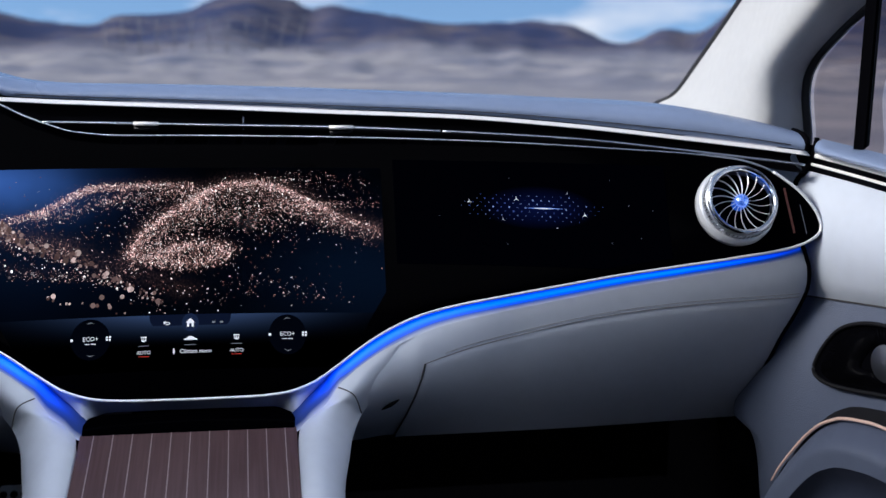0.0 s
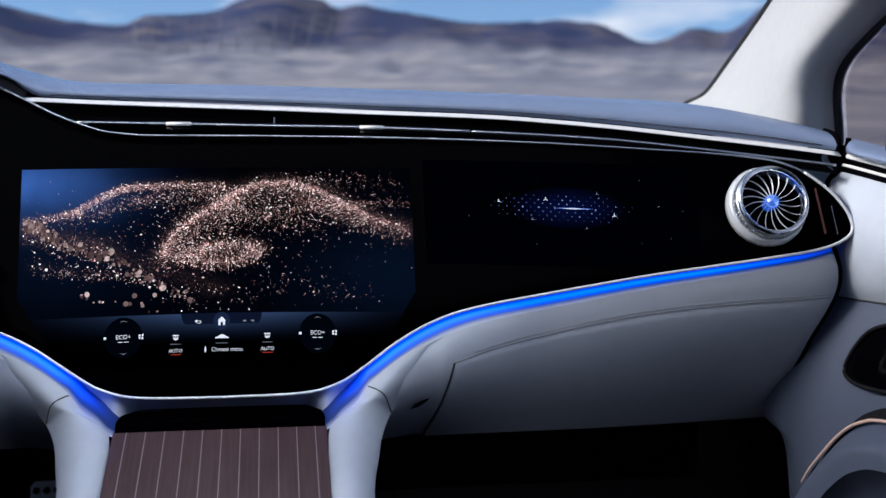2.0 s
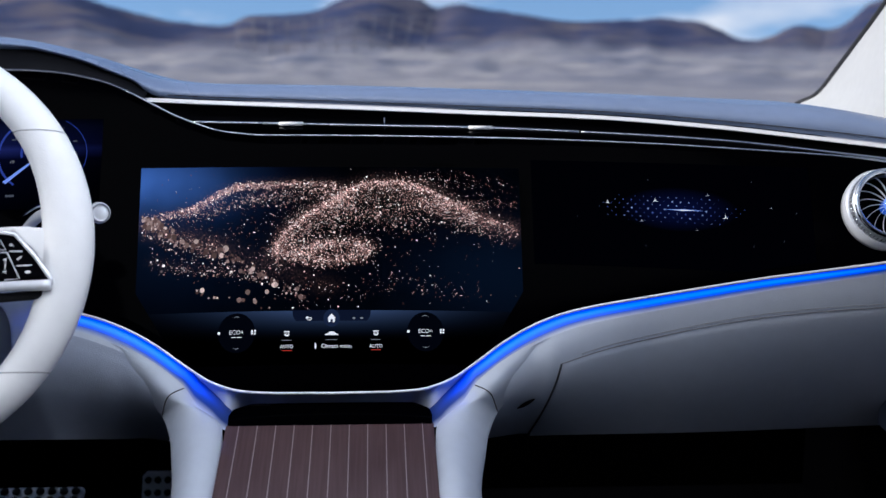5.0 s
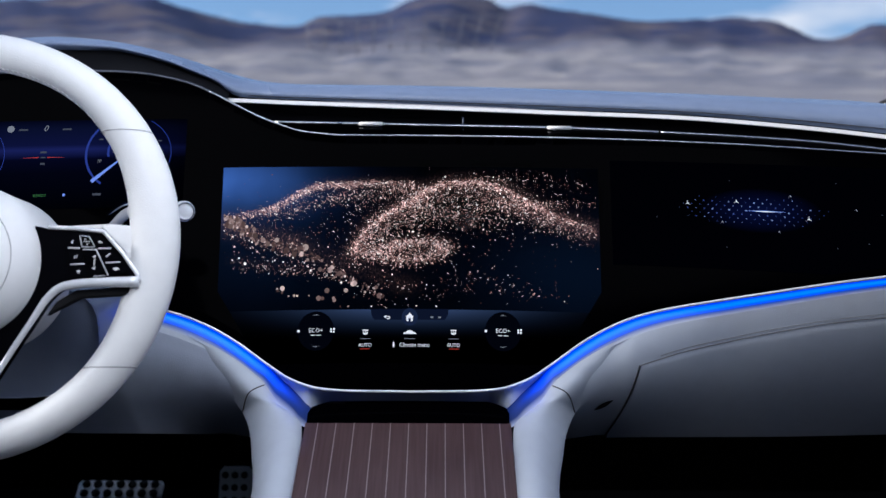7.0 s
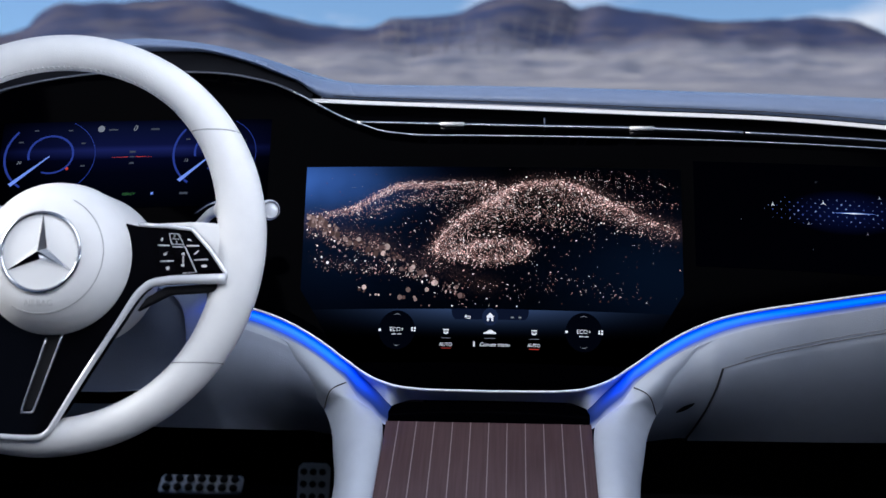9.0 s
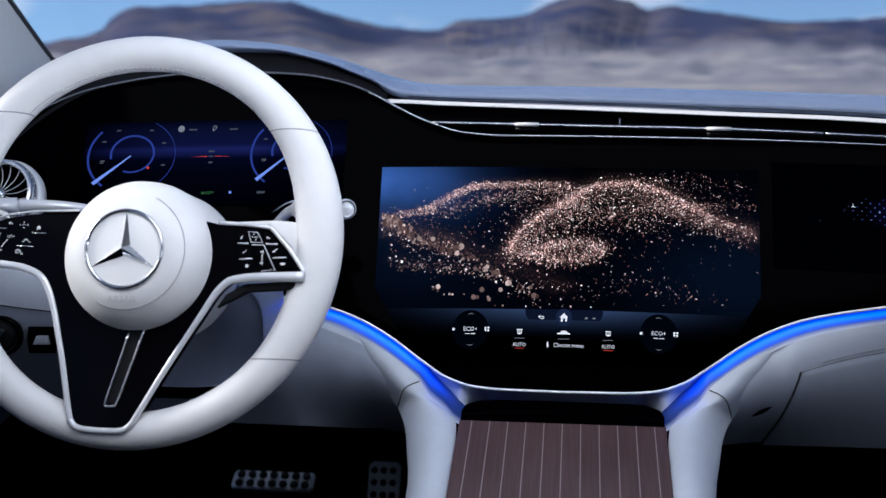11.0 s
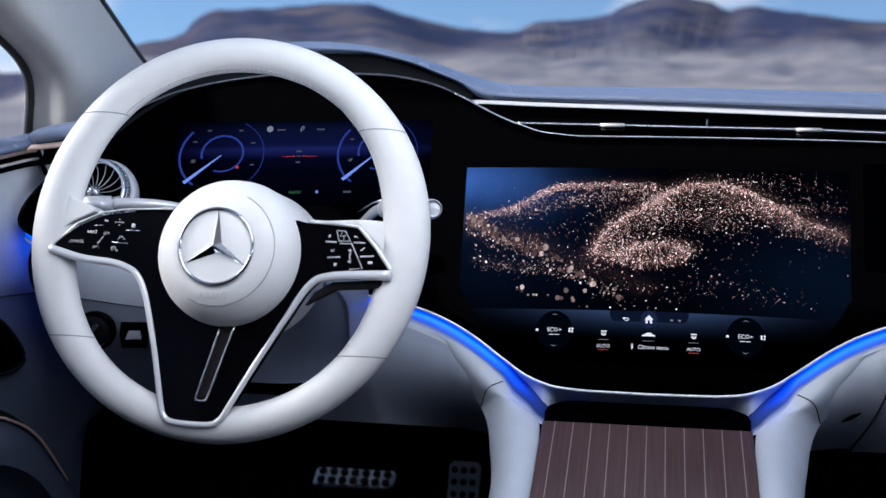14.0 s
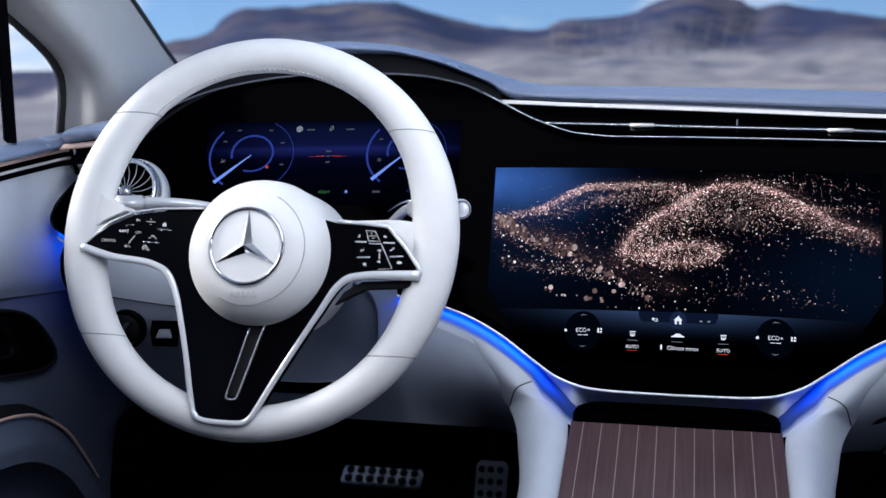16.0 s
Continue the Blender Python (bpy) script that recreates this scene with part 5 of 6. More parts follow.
for p, q in (((-.1330, .0062), (-.1240, .0068)), ((-.0997, .0030), (-.0853, .0022)), ((-.1128, -.0094), (-.0963, -.0102))):
    part("key_edge", tube([FACE @ Vector((*p, .0008)), FACE @ Vector((*q, .0008))], .0004, seg=6), SATIN, wheel)

# steering column behind the wheel
column = thing("steering_column", "cream leather steering column shroud painted blue-dark for shade, with dark underside", "steering column")


def column_point(a, t):
    c, s = math.cos(a), math.sin(a)
    r = 1 - .10 * t
    return Vector((-.392 + .104 * r * math.copysign(abs(c) ** .6, c), 1.055 + .14 * t, .500 - .012 * t + (.062 if s < 0 else .050) * math.copysign(abs(s) ** .6, s)))


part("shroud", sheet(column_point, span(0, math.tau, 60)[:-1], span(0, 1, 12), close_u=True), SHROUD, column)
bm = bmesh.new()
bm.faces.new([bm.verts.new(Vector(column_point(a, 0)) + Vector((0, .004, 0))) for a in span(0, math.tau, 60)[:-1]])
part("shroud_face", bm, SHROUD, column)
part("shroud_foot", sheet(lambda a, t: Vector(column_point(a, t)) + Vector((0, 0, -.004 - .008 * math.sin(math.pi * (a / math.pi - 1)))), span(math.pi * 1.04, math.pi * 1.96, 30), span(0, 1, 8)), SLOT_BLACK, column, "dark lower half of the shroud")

# ---- stalks ----
gear = thing("gear_selector_stalk", "silver gear selector stalk with round polished end button", "stalk")
part("arm", tube(rounded([(-.300, 1.155, .585), (-.276, 1.130, .604), (-.252, 1.110, .609), (-.226, 1.100, .6105)], steps=8), lambda t: .0045 + .0030 * t, seg=14), SILVER, gear)
part("arm_back", tube(rounded([(-.305, 1.160, .597), (-.280, 1.135, .612), (-.256, 1.118, .6155)], steps=8), .0016, seg=8), CHROME, gear)
KM = Matrix.Translation((-.2125, 1.098, .6112)) @ Vector((.42, -.85, .1)).normalized().to_track_quat("Z", "Y").to_matrix().to_4x4() @ Matrix.Scale(.86, 4)
part("end_button", lathe([(.0085, -.016), (.0112, -.012), (.0118, -.002), (.0112, .002), (.0095, .0038), (.0088, .0030), (.0060, .0036), (0, .0040)], KM, 40), SILVER, gear, "polished end button")
part("button_ring", lathe([(.0088, .0030), (.0095, .0046), (.0104, .0030)], KM, 40), DARK_SATIN, gear, "dark ring round the button")
part("arm_sleeve", tube([(-.268, 1.122, .607), (-.245, 1.109, .6095)], .0088, seg=16), WHEEL_LEATHER, gear)
turn = thing("indicator_stalk", "silver indicator stalk behind the steering wheel", "stalk")
part("arm", tube(rounded([(-.466, 1.138, .597), (-.488, 1.120, .6050), (-.515, 1.106, .6095), (-.548, 1.096, .6108)], steps=8), lambda t: .0032 + .0032 * t, seg=14, flat=1.2), SILVER, turn)
TM = Matrix.Translation((-.5625, 1.090, .6112)) @ Vector((-.92, -.36, .03)).normalized().to_track_quat("X", "Z").to_matrix().to_4x4()
bm = box(-.016, .016, -.0085, .0085, -.0075, .0075, .003)
bmesh.ops.transform(bm, matrix=TM, verts=bm.verts)
part("tip", bm, SILVER, turn, "boxy silver tip")
for k in range(5):
    bm = box(-.0125 + k * .0055, -.0105 + k * .0055, -.0090, -.0080, -.0055, .0055)
    bmesh.ops.transform(bm, matrix=TM, verts=bm.verts)
    part("rib", bm, SATIN, turn, smooth=False)

# ---- light switches on the driver's side ----
lights = thing("light_switch", "round black headlamp rotary switch in the lower dashboard", "switch")


def driver_face(x, z, lift):
    p = lower_point(-1, -x, lower_s(-x, z), lift)
    return Vector((x, p.y, p.z))


sm = Matrix.Translation(driver_face(-.5826, .4690, .008)) @ Vector((.15, -1, .1)).normalized().to_track_quat("Z", "Y").to_matrix().to_4x4()
part("bezel", lathe([(.0215, -.006), (.0215, .003), (.0195, .0045), (.0175, .003)], sm, 48), PIANO, lights)
part("dial", lathe([(.0165, .000), (.0160, .008), (.0140, .010), (0, .0100)], sm, 40), MATTE_BLACK, lights)
part("grip", slab([(-.013, -.0022), (.012, -.0022), (.012, .0022), (-.012, .0022)], sm @ Matrix.Rotation(.9, 4, "Z") @ Matrix.Translation((0, 0, .010)), .005, .001), SATIN, lights, smooth=False)
brake_key = thing("parking_brake_switch", "small black parking brake switch with silver lever", "switch")
bmx = Matrix.Translation(driver_face(-.5417, .4640, .006)) @ Vector((.1, -1, .1)).normalized().to_track_quat("Z", "Y").to_matrix().to_4x4()
part("bezel", slab([(-.014, -.014), (.014, -.014), (.016, 0), (.014, .014), (-.014, .014), (-.016, 0)], bmx, .003, .001), PIANO, brake_key, smooth=False)
part("lever", slab([(-.008, -.004), (.009, -.004), (.007, .005), (-.004, .005)], bmx @ Matrix.Translation((0, 0, .003)), .006, .0015), SILVER, brake_key, smooth=False)

# ---- middle console ----
console = thing("center_console", "dark wood console cover with pale pinstripes between cream leather bolsters", "console")
def deck_z(y):
    """Height of the console's deck, which falls towards the seats."""
    return .400 - .273 * (1.165 - max(y, .70)) - .02


def deck(x, y, lift=0.0):
    return Vector((x, y, deck_z(y) + .02 + lift))


def deck_box(x0, x1, y0, y1, lift, thick):
    bm = bmesh.new()
    vs = [bm.verts.new(deck(x, y, l)) for l in (lift - thick, lift) for x, y in ((x0, y0), (x1, y0), (x1, y1), (x0, y1))]
    for f in ((3, 2, 1, 0), (4, 5, 6, 7), (0, 1, 5, 4), (1, 2, 6, 5), (2, 3, 7, 6), (3, 0, 4, 7)):
        bm.faces.new([vs[k] for k in f])
    return bm


wood = part("wood_panel", deck_box(-.1045, .1045, .70, 1.1270, 0, .012), WOOD, console, "dark brown wood with pale pinstripes", smooth=False)
for k in range(11):
    x = -.0915 + .01846 * k
    part("inlay", deck_box(x - .0005, x + .0005, .702, 1.1262, .0004, .001), INLAY, wood, smooth=False)
cap_m = Matrix.Translation((0, 1.127, deck_z(1.127) + .0125)) @ pose(0, 0, 0, math.degrees(math.atan(.273)), 0, 0)
part("end_cap", slab([(-.1030, .0005), (.1030, .0005), (.1040, .0195), (.101, .0305), (.094, .0355), (.084, .0375), (-.084, .0375), (-.094, .0355), (-.101, .0305), (-.1040, .0195)], cap_m, .0080, .001), BLACK_GLASS, console, "gloss black strip at the console's head", smooth=False)


def rail(points):
    """A smooth line through (way along, a, y, z)."""
    fs = [fn([(p[0], p[k]) for p in points]) for k in (1, 2, 3)]
    return lambda t: Vector([f(t) for f in fs])


# inner upper edge and outer lower edge of the bolster, from the seats up into the dashboard
inner_edge = rail([(0, .1050, .70, .2740), (.30, .1045, 1.01, .3590), (.42, .1050, 1.09, .3810), (.50, .1080, 1.122, .3895), (.55, .1190, 1.1345, .3965), (.63, .1330, 1.1400, .4060), (.72, .1500, 1.1475, .4265),
                   (.80, .1650, 1.1525, .4385), (.88, .1850, 1.1585, .4510), (.95, .2030, 1.1622, .4605), (1.0, .2170, 1.1650, .4665)])
outer_edge = rail([(0, .1420, .70, .2500), (.30, .1455, 1.03, .3480), (.42, .1556, 1.10, .3640), (.50, .1615, 1.13, .3755), (.55, .1680, 1.147, .3850), (.63, .1745, 1.157, .3920), (.72, .1840, 1.1600, .4050),
                   (.80, .1960, 1.1620, .4190), (.88, .2090, 1.1630, .4370), (.95, .2150, 1.1650, .4520), (1.0, .2200, 1.1680, .4640)])
swell = fn([(0, .0160), (.40, .0170), (.55, .0190), (.72, .0150), (.80, .0095), (.88, .0055), (.95, .0025), (1.0, .0005)])


def bolster_point(side, t, b):
    """b: 0 at the inner edge, 1 at the outer edge; beyond both it turns down out of sight."""
    p, q = inner_edge(t), outer_edge(t)
    rise = min(max((t - .45) / .25, 0), 1)
    n = Vector((.25 * rise, -.15 - .55 * rise, 1 - .45 * rise)).normalized()
    if b < 0:
        v = p + Vector((0, .004 * rise, .020 * b * 2))
    elif b > 1:
        v = q + Vector((-.010, .030 * rise, -.060 + .045 * rise)) * (b - 1) * min((1.02 - t) / .16, 1)
    else:
        v = p.lerp(q, b) + n * swell(t) * max(math.sin(math.pi * b), 0) ** (.62 + .5 * min(max((t - .44) / .14, 0), 1))
    return Vector((side * v.x, v.y, v.z))


BB = [-1, -.3] + [.5 - .5 * math.cos(math.pi * k / 24) for k in range(25)] + [1.3, 2]
for side in (1, -1):
    bo = part("bolster", sheet(lambda t, b: bolster_point(side, t, b), span(0, .4, 10)[:-1] + span(.4, 1.0, 50), BB), LEATHER, console, "cream leather side bolster")
    part("bolster_seam", tube([bolster_point(side, .705 - .085 * k ** 1.2, .02 + .96 * k) + Vector((0, -.0003, .0002)) for k in span(0, 1, 30)], .0006, seg=6), SEAM, bo)
    # the footwell's shade is put into this wall's colour
    part("side_wall", box(min(side * .104, side * .135), max(side * .104, side * .135), .70, 1.60, .02, .27), MATTE_BLACK, console, "console side, near-black for the footwell's shade")

# ---- pedals ----
brake = thing("brake_pedal", "wide brushed steel brake pedal with rubber studs", "pedal")
pm = Matrix.Translation((-.434, 1.60, .119)) @ pose(0, 0, 0, 30, 0, 0)
part("pad", slab([(-.058, -.017), (.058, -.017), (.062, -.012), (.062, .012), (.058, .017), (-.058, .017), (-.062, .012), (-.062, -.012)], pm, .006, .002), STEEL, brake, "brushed steel pad", smooth=False)
for r in range(2):
    for k in range(7):
        part("stud", lathe([(.0062, .006), (.0058, .009), (0, .0098)], pm @ Matrix.Translation((-.050 + k * .0167, -.008 + r * .016, 0)), 12), RUBBER, brake)
part("lever", tube([(-.434, 1.625, .118), (-.434, 1.72, .30)], .009, seg=10), SLOT_BLACK, brake)
gas = thing("accelerator_pedal", "upright brushed steel accelerator pedal with rubber studs", "pedal")
gm = Matrix.Translation((-.270, 1.60, .076)) @ pose(0, 0, 0, 68, 0, 0)
part("pad", slab([(-.024, -.075), (.022, -.075), (.026, .070), (.020, .077), (-.016, .077), (-.022, .070)], gm, .006, .002), STEEL, gas, "brushed steel pad", smooth=False)
for r in range(8):
    for k in range(3):
        part("stud", lathe([(.0052, .006), (.0048, .009), (0, .0095)], gm @ Matrix.Translation((-.0135 + k * .0140, -.062 + r * .018, 0)), 12), RUBBER, gas)
part("lever", tube([(-.268, 1.61, .09), (-.268, 1.69, .20)], .008, seg=10), SLOT_BLACK, gas)


# ---- doors ----
def door_x(y):
    return .720 - .095 * math.exp(-(1.105 - y) / .25)


def door(side):
    d = thing("car_door", "closed door in cream leather with black speaker and copper trim", "car door", "front doors")

    def at(y, z, lift=0.0):
        p = Vector((side * (door_x(y) - lift + (.022 if side < 0 else 0)), y - lift * .3, z - .778)) * 1.045
        return Vector((.06, 0, .778)) + (p - Vector((.06, 0, 0))) * .985 if side > 0 else p + Vector((0, 0, .778))

    def on(v, lift):
        return at(v.x, v.z, lift)
    gap_y = fn([(.27, 1.140), (.33, 1.147), (.355, 1.156), (.369, 1.180), (.428, 1.158), (.460, 1.143), (.5025, 1.121), (.519, 1.113), (.529, 1.111), (.544, 1.111), (.5575, 1.1165), (.567, 1.124), (.588, 1.127),
                (.610, 1.1235), (.621, 1.1210), (.640, 1.1160), (.648, 1.1130), (.68, 1.1070)])

    def ys(z, k):
        y0 = gap_y(z) + (.003 * min(max((z - .56) / .06, 0), 1) if side < 0 else -.011 * min(max((z - .636) / .024, 0), 1))
        return y0 + (-.35 - y0) * k ** 1.6
    part("front_seal", sheet(lambda k, z: at(ys(z, 0) - .03 + .10 * k, z, -.022), span(0, 1, 4), span(.30, .671, 24)), SLOT_BLACK, d, "black rubber seal in the door gap")
    part("gap_edge", tube([at(ys(z, 0) + .0030, z, .003) for z in span(.600, .6815, 30)], .0027, seg=8), SLOT_BLACK, d, "black edge of the door gap")

    def band(z_lo, z_hi, slope_lo, slope_hi, bulge, mat, name, label="", n=12):
        """A band of the door between two heights at its front, each sloping towards the rear."""
        def f(k, j):
            y0 = ys(z_lo + (z_hi - z_lo) * j, k)
            back = max(1.105 - y0, 0)
            z = (z_lo + slope_lo * back) * (1 - j) + (z_hi + slope_hi * back) * j
            soft = min(min(j, 1 - j) * 6, k * 400, 1)
            return at(y0, z, bulge * math.sin(soft * math.pi / 2) + .018 * math.sin(math.pi * j) * (1 if bulge else 0) * min(k * 12, 1))
        return part(name, sheet(f, span(0, 1, 60), span(0, 1, n)), mat, d, label)
    band(.6652, .6815, -.10, -.10, .006, PAD, "top_pad", "blue-grey leather door top", 10)
    band(.6464, .6652, -.10, -.10, 0, PIANO, "dark_band", "", 4)
    for z, r in ((.6640, .0027), (.6544, .0017)):
        part("trim_strip", tube([at(ys(z, k), z - .10 * max(1.105 - ys(z, k), 0), .003) for k in span(0.001, 1, 40)], r, seg=8), COPPER if side < 0 and z > .66 else POLISHED, d, "polished metal trim strip")
    low = .5175 if side > 0 else .5115
    band(low, .6464, .10, -.10, .004, LEATHER, "upper_panel", "cream leather upper door panel", 24)
    # lower panel: the upper panel's leather, darkened where shade falls
    band(.26, low, 0, .10, .002, DOOR_LOW, "lower_panel", "cream leather lower door panel, painted dark for shade", 24)
    part("panel_seam", tube([at(ys(low, k), low + .10 * max(1.105 - ys(low, k), 0), .0012) for k in span(0.004, 1, 40)], .0009, seg=6), SEAM, d)
    part("door_foot", sheet(lambda k, j: at(ys(.30, k), .262 - .25 * j, .0), span(0, 1, 20), span(0, 1, 3)), MATTE_BLACK, d)
    # speaker
    outline = rounded([(y, 0, z) for y, z in ((1.0635, .4509), (1.0598, .4666), (1.0473, .4874), (1.0342, .5010), (1.0139, .5110), (.9864, .5170), (.950, .517), (.915, .505), (.905, .480), (.925, .460), (.9785, .4507), (1.0068, .4460), (1.0357, .4425), (1.0540, .4436))], True, 6)
    cen = Vector((.975, 0, .482))
    sp = part("speaker", sheet(lambda i, j: on(cen.lerp(outline[int(i)], j), .020 * (1 if j > .8 else 1) + (.0025 if j > .86 else 0)), range(len(outline)), [.0, .4, .8, .86, 1.0], close_u=True), PIANO, d, "black loudspeaker grille")
    part("speaker_rim", tube([at(p.x, p.z, .0222) for p in outline], .0022, closed=True, seg=8), MATTE_BLACK, sp)
    for k in range(90):
        a = k * math.tau / 90
        q = outline[int(k * len(outline) / 90)]
        p = cen.lerp(q, .36)
        part("rib", tube([at(p.x, p.z, .0212), on(cen.lerp(q, .62), .0216), on(cen.lerp(q, .9), .0220)], .0005, seg=4), PIANO, sp)
    part("speaker_cap", sheet(lambda a, r: at(cen.x + .018 * r * math.cos(a), cen.z + .018 * r * math.sin(a), .0225 + .003 * (1 - r * r)), span(0, math.tau, 24)[:-1], [.02, .5, .8, 1.0], close_u=True), DARK_SATIN, sp, "dark cone in the middle")
    # armrest with a copper line
    arc = rounded([(y, 0, z) for y, z in (((1.0961, .3236), (1.0864, .3427), (1.0731, .3628), (1.0564, .3855), (1.0393, .4031), (1.0220, .4140), (1.0114, .4186), (.9899, .4234), (.9556, .4266), (.85, .424), (.60, .415)) if side > 0 else
                                            ((1.0970, .3072), (1.0808, .3388), (1.0644, .3665), (1.0474, .3845), (1.0301, .3967), (1.0125, .4047), (.977, .4101), (.90, .411), (.60, .405)))], steps=8)
    part("copper_line", tube([at(p.x, p.z, .034) for p in arc], lambda t: .0010 + .0008 * min(t * 4, 1), seg=8), COPPER, d, "thin copper trim line")
    part("armrest", sheet(lambda i, j: at(arc[int(i)].x - .024 * j, arc[int(i)].z - .003 - .034 * j, .028 + .030 * math.sin(min(j * 1.6, 1) * math.pi / 2)), range(len(arc)), span(0, 1, 10)), DOOR_LOW, d, "leather armrest in the darkened door colour")
    part("door_pocket", sheet(lambda i, j: at(arc[int(i)].x - .024 - .004 * j, arc[int(i)].z - .0372 - .14 * j, .058 - .020 * math.sin(min(j * 4, 1) * math.pi / 2)), range(len(arc)), span(0, 1, 12)), DARK_LEATHER, d, "recess under the armrest, painted dark for shade")
    part("armrest_groove", sheet(lambda i, j: at(arc[int(i)].x, arc[int(i)].z + .010 * j, .029 - .010 * j), range(len(arc)), span(0, 1, 3)), MATTE_BLACK, d)
    return d


for side in (1, -1):
    door(side)


# ---- windscreen pillars, quarter windows ----
def pillar(side):
    off = .0 if side > 0 else .030
    p = thing("windscreen_pillar", "pale fabric-covered windscreen pillar with black window seal", "pillar", "windscreen pillars")
    front = rounded([(.655 + off, 1.69, .668), (.6585 + off, 1.66, .682), (.6731 + off, 1.62, .700), (.6785 + off * 1.3, 1.56, .742), (.6768 + off * 1.1, 1.42, .827), (.655 + off, 1.15, .975), (.62, .85, 1.12)], steps=10)
    back = rounded([(.6690 + off, 1.205, .655), (.6674 + off, 1.20, .677), (.6618 + off, 1.20, .724), (.6592 + off, 1.18, .755), (.6567 + off, 1.12, .789), (.6572 + off, 1.07, .813), (.645 + off, .75, .95)], steps=10)

    eye = Vector((.06 if side > 0 else 0, 0, .778))
    back = [eye + (v - eye) * (1 + .10 * min(max((v.y - .7) / .4, 0), 1)) for v in back]

    def f(i, j):
        q = front[int(i)].lerp(back[int(i)], j)
        crest = math.exp(-abs((j - .60) / .36) ** 2.2)
        edge = math.sin(math.pi * j)
        q = eye + (q - eye) * (1 - .080 * crest * min(edge * 2, 1))
        return Vector((side * q.x, q.y, q.z))
    n = len(front)
    part("cover", sheet(f, range(n), span(0, 1, 20)), PILLAR, p, "pale grey fabric cover")
    part("screen_seal", tube([Vector((side * (v.x + .001), v.y + .002, v.z)) for v in front], .0040, seg=8), RUBBER, p, "black windscreen edge")
    part("window_seal", tube([Vector((side * (v.x + .001), v.y, v.z)) for v in back], .0050, seg=8), RUBBER, p, "black window seal")
    part("seal_edge", tube([Vector((side * (v.x + .004), v.y - .0062, v.z - .001)) for v in back], .0009, seg=6), SATIN, p)
    part("mullion", slab([(-.0265, 0), (.0070, 0), (.0200, .168), (-.0130, .168)], Matrix.Translation((side * (.670 + off * .75), 1.098, .672)) @ pose(0, 0, 0, 90, 0, side * 55), .012, .002), SLOT_BLACK, p, "black bar between quarter window and door window", smooth=False)
    part("quarter_pane", sheet(lambda i, j: Vector((side * (back[int(i)].x + .012 + (.02 * j)), back[int(i)].y - .12 * j, back[int(i)].z + .0)), range(0, 60), span(0, 1, 2)), DIM_GLASS if side > 0 else GLASS, p, "quarter window").visible_shadow = False
    return p


for side in (1, -1):
    pillar(side)

# ---- windscreen ----
screen = thing("windscreen", "clear wide windscreen with black lower edge", "windscreen")


def screen_point(x, t):
    y = (1.86 - .30 * x * x) * (1 - t) + .82 * t
    return (x * (1 - .08 * t), y + .02 * math.sin(math.pi * t), .672 + .50 * t + .05 * math.sin(math.pi * t) - .06 * x * x)


pane = part("pane", sheet(screen_point, span(-.74, .74, 30), span(0, 1, 16)), GLASS, screen, "clear glass")
pane.visible_shadow = False
part("edge_band", sheet(lambda x, t: Vector(screen_point(x, .035 * t)) + Vector((0, -.004, 0)), span(-.74, .74, 40), span(0, 1, 2)), RUBBER, screen, "black band along the lower edge")

# ---- shell of the cabin ----
def shell(name, bm, mat, label, category):
    return tagged(part(name, bm, mat, smooth=False), label, category, kind="structure")


# footwell shade is put into the near-black floor, bulkhead and side colours
shell("floor", box(-.80, .80, -1.30, 1.95, -.04, 0), CARPET, "carpeted cabin floor, near-black for the footwells' shade", "floor")
shell("wall_front", box(-.80, .80, 1.90, 1.95, 0, .655), SLOT_BLACK, "bulkhead behind the footwells, near-black for their shade", "wall")
shell("wall_rear", box(-.84, .84, -1.35, -1.30, -.04, 1.165), MATTE_BLACK, "dark rear wall of the cabin", "wall")
for side in (1, -1):
    wx = (min(side * .80, side * .84), max(side * .80, side * .84))
    shell("wall_right" if side > 0 else "wall_left", box(*wx, .80, 1.95, -.04, .60), SLOT_BLACK, "outer side of the car body, near-black for shade", "wall")
    shell("wall_right_rear" if side > 0 else "wall_left_rear", box(*wx, -1.30, .80, -.04, .66), DARK_LEATHER, "dark trimmed rear side of the cabin below the door windows", "wall")
    # unseen upper walls, added to keep side light off the doors and dashboard
    shell("wall_right_block" if side > 0 else "wall_left_block", box(*wx, -1.30, -.10, .66, 1.165), DARK_LEATHER, "unseen dark wall behind the front door window, blocks side light", "wall")
# unseen roof; its wide bare opening over the front seats is placed to let light in
for x0, x1, y0, y1 in ((-.84, -.52, -1.35, .84), (.52, .84, -1.35, .84), (-.52, .52, .835, .84), (-.52, .52, -1.35, .30)):
    tagged(part("ceiling", box(x0, x1, y0, y1, 1.165, 1.20), PILLAR, smooth=False), "unseen pale fabric roof lining round a bare light opening", "ceiling", kind="structure")


# ---- the land outside ----
hall = thing("lattice_frame", "long open pale lattice frame standing far off before the mountains", "scaffold")
PALE = material("pale_lattice", (.27, .25, .26), .7, grain=(.3, .3))
for k in range(12):
    lean, x = max(k - 6, 0) * .60, -34 + 4.2 * k
    part("post", tube([(x, 299.6, -8), (x + lean * .35, 299.6, -1.2), (x + lean, 299.6, 3.0 + .20 * k)], .17, seg=6), PALE, hall)
for z, rise in ((-2.6, 0), (.2, .5), (2.9, 2.2)):
    part("rail", tube([(-34, 299.3, z), (-12, 299.3, z + rise * .3), (13 + rise * 1.5, 299.3, z + rise)], .15, seg=6), PALE, hall)


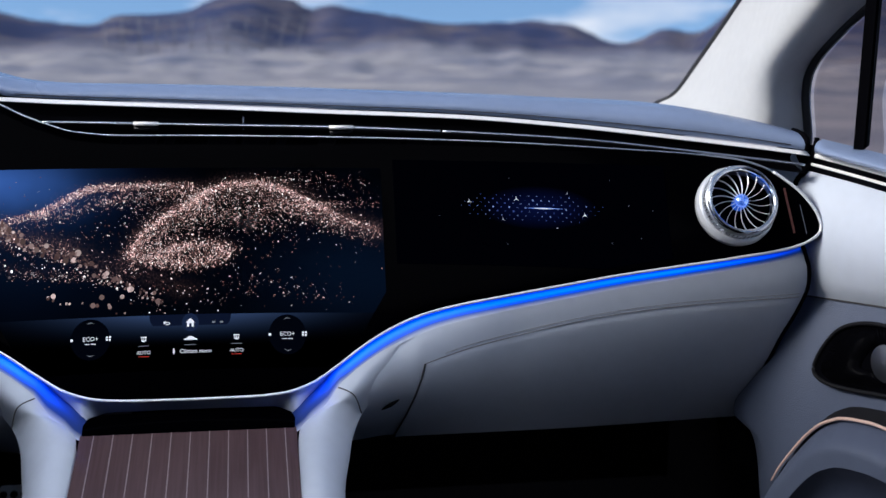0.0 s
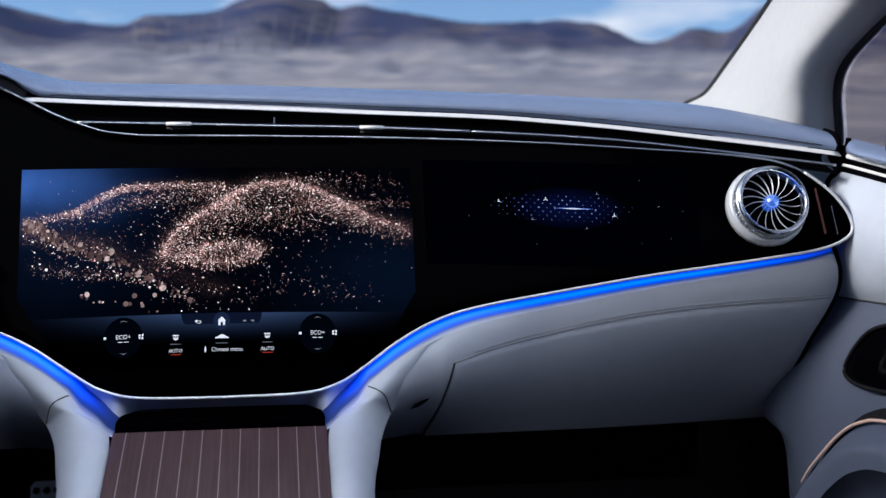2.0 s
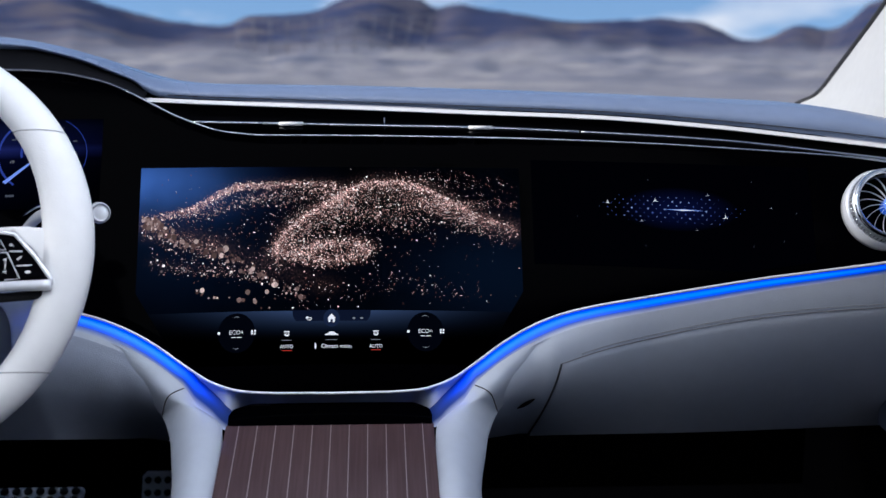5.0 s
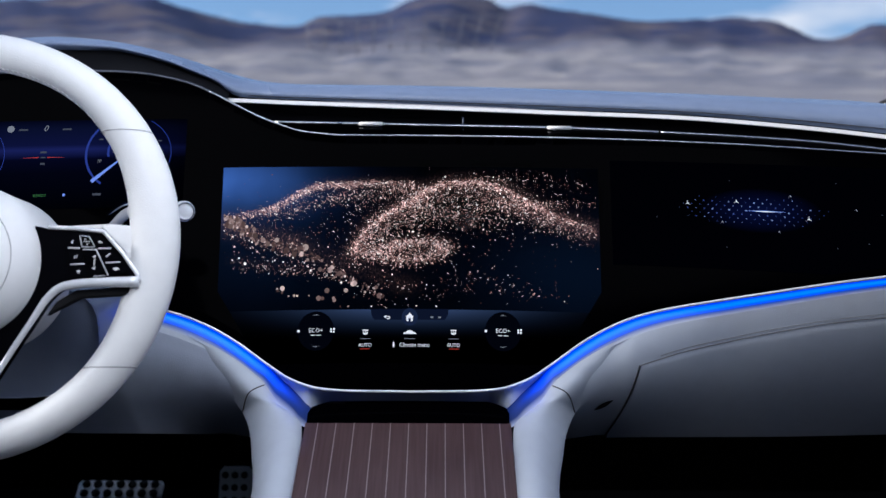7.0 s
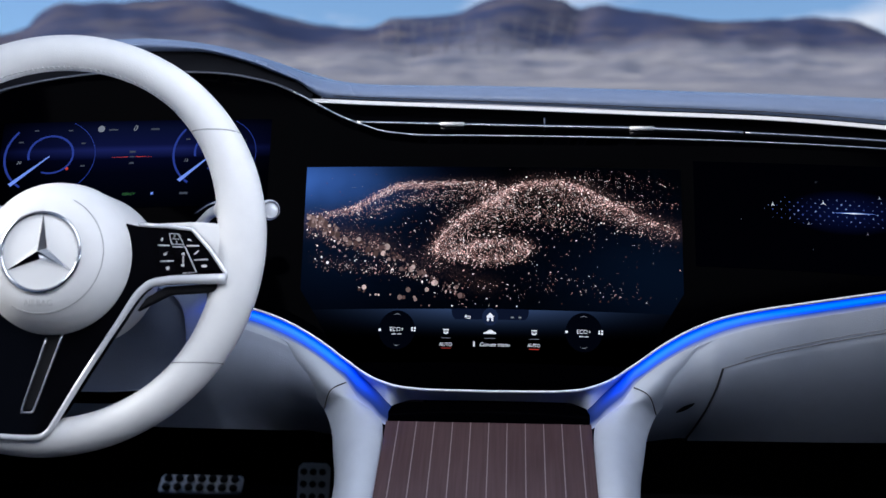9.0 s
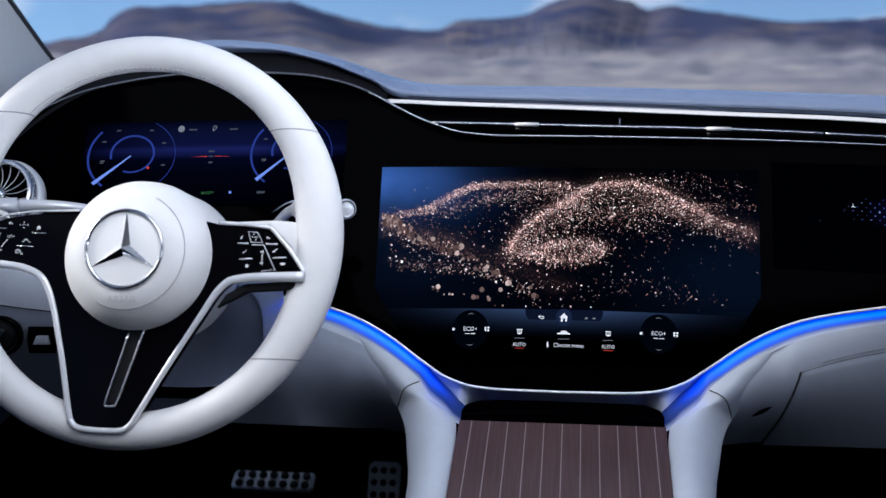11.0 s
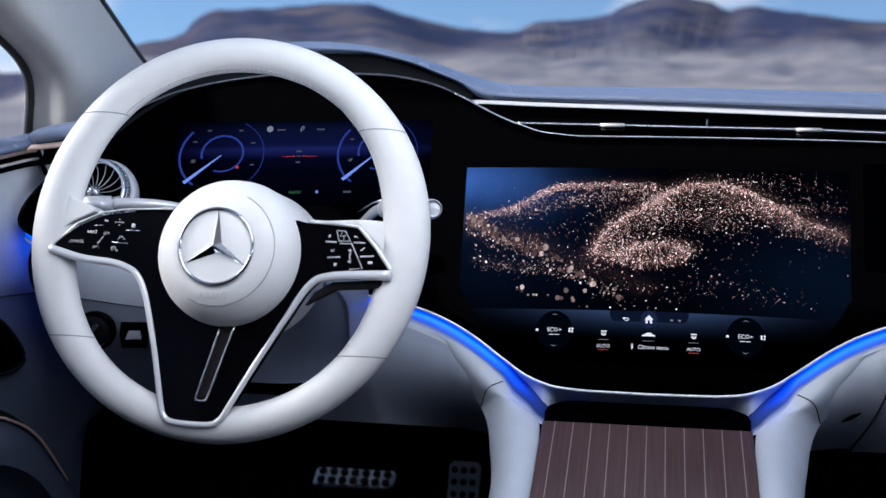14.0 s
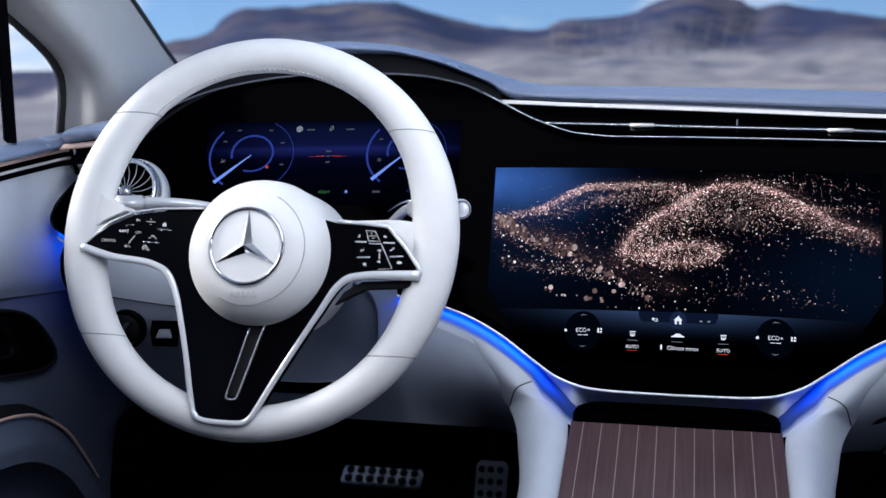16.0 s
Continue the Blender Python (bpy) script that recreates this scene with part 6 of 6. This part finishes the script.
ridge = fn([(-180, .3), (-120, .5), (-80, .3), (-45, -2.6), (-33, -2.4), (-29, -1.2), (-25.1, -.2), (-23, .18), (-22.1, 1.05), (-21, 1.40), (-19.4, 1.38), (-17.8, 1.53), (-15.6, 1.66), (-14, 1.58), (-12.6, 1.17), (-11.2, .78),
            (-9.9, .48), (-8.5, .32), (-7.2, .22), (-6.4, .45), (-5.8, .70), (-4.2, .78), (-2.5, 1.02), (-1.7, 1.46), (.3, 1.87), (2.4, 1.53), (3.1, 1.13), (4.3, 1.34),
            (5.7, 1.06), (7.2, .88), (9.9, .54), (11.6, .62), (13.3, .70), (15.4, .62), (16.5, .28), (17.4, -.14), (18.2, -.34), (19, -.08), (20, .40), (21.6, .28), (22.4, .62), (23.4, 1.5), (26, 2.3), (40, 2.0), (80, 1.0), (180, .3)])


fall_away = fn([(math.log(20), -3.03), (math.log(60), -2.2), (math.log(150), -1.5), (math.log(300), -1.02), (math.log(560), -.66), (math.log(900), -.5)])


def land_height(az, r):
    """Height above the cabin floor: hummocky gravel flats that sink away, then slopes up to the ridge."""
    if r < 20:
        return -.28
    low = min(max((-az - 27) / 4, 0), 1) if az > -150 else 0
    turn_az, reach = az * .30, math.log(r)
    start = min((r - 20) / 40, 1)
    dip = fall_away(reach) * (1 - low) + (-3.03 + .5 * min((r - 20) / 500, 1)) * low
    dip += start * (.34 * noise.noise(Vector((turn_az, reach * 2.6, 1.7))) + .20 * noise.noise(Vector((turn_az * 2.9, reach * 6.0, 5.1)))) * (1 - .7 * low)
    plain = .78 + r * math.tan(radians(dip))
    top = .78 + 900 * math.tan(radians(ridge(az))) + 1.6 * noise.noise(Vector((az * .9, 0, 3))) + .8 * noise.noise(Vector((az * 2.6, 0, 7)))
    spur = min(max(noise.noise(Vector((az * .17, 4, 1))) + .65, 0), 1)
    foot = 540 - 190 * spur
    t = min(max((r - foot) / (900 - foot), 0), 1)
    t = t * t * (3 - 2 * t) * .45 + t * .55
    p = Vector((math.sin(radians(az)) * r, math.cos(radians(az)) * r, 0))
    fade = math.sin(math.pi * t) if r < 900 else 0
    h = plain + (top - plain) * t + noise.fractal(p * .02, 1.0, 2.0, 4) * 4.2 * fade
    if r > 900:
        h = top - (r - 900) * .25 if r < 1400 else -60
    return h


AZ = span(-180, -46, 34)[:-1] + span(-46, 46, 230)[:-1] + span(46, 180, 34)[:-1]
RR = [.02, 1.2, 2.4, 5, 10, 20, 24, 29, 35, 42, 50, 60, 72, 86, 98, 110, 125, 140, 155, 170, 185, 200, 215, 230, 260, 290, 320, 350, 380, 410, 440, 470, 500, 530, 560, 600, 630, 660, 690, 720, 750, 780, 810, 840, 870, 890, 900, 930, 1100, 2400]
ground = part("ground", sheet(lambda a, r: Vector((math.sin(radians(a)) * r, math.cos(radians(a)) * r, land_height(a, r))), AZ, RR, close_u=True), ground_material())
tagged(ground, "grey-brown desert plain rising to rocky mountains with painted blue haze", "ground", kind="structure")
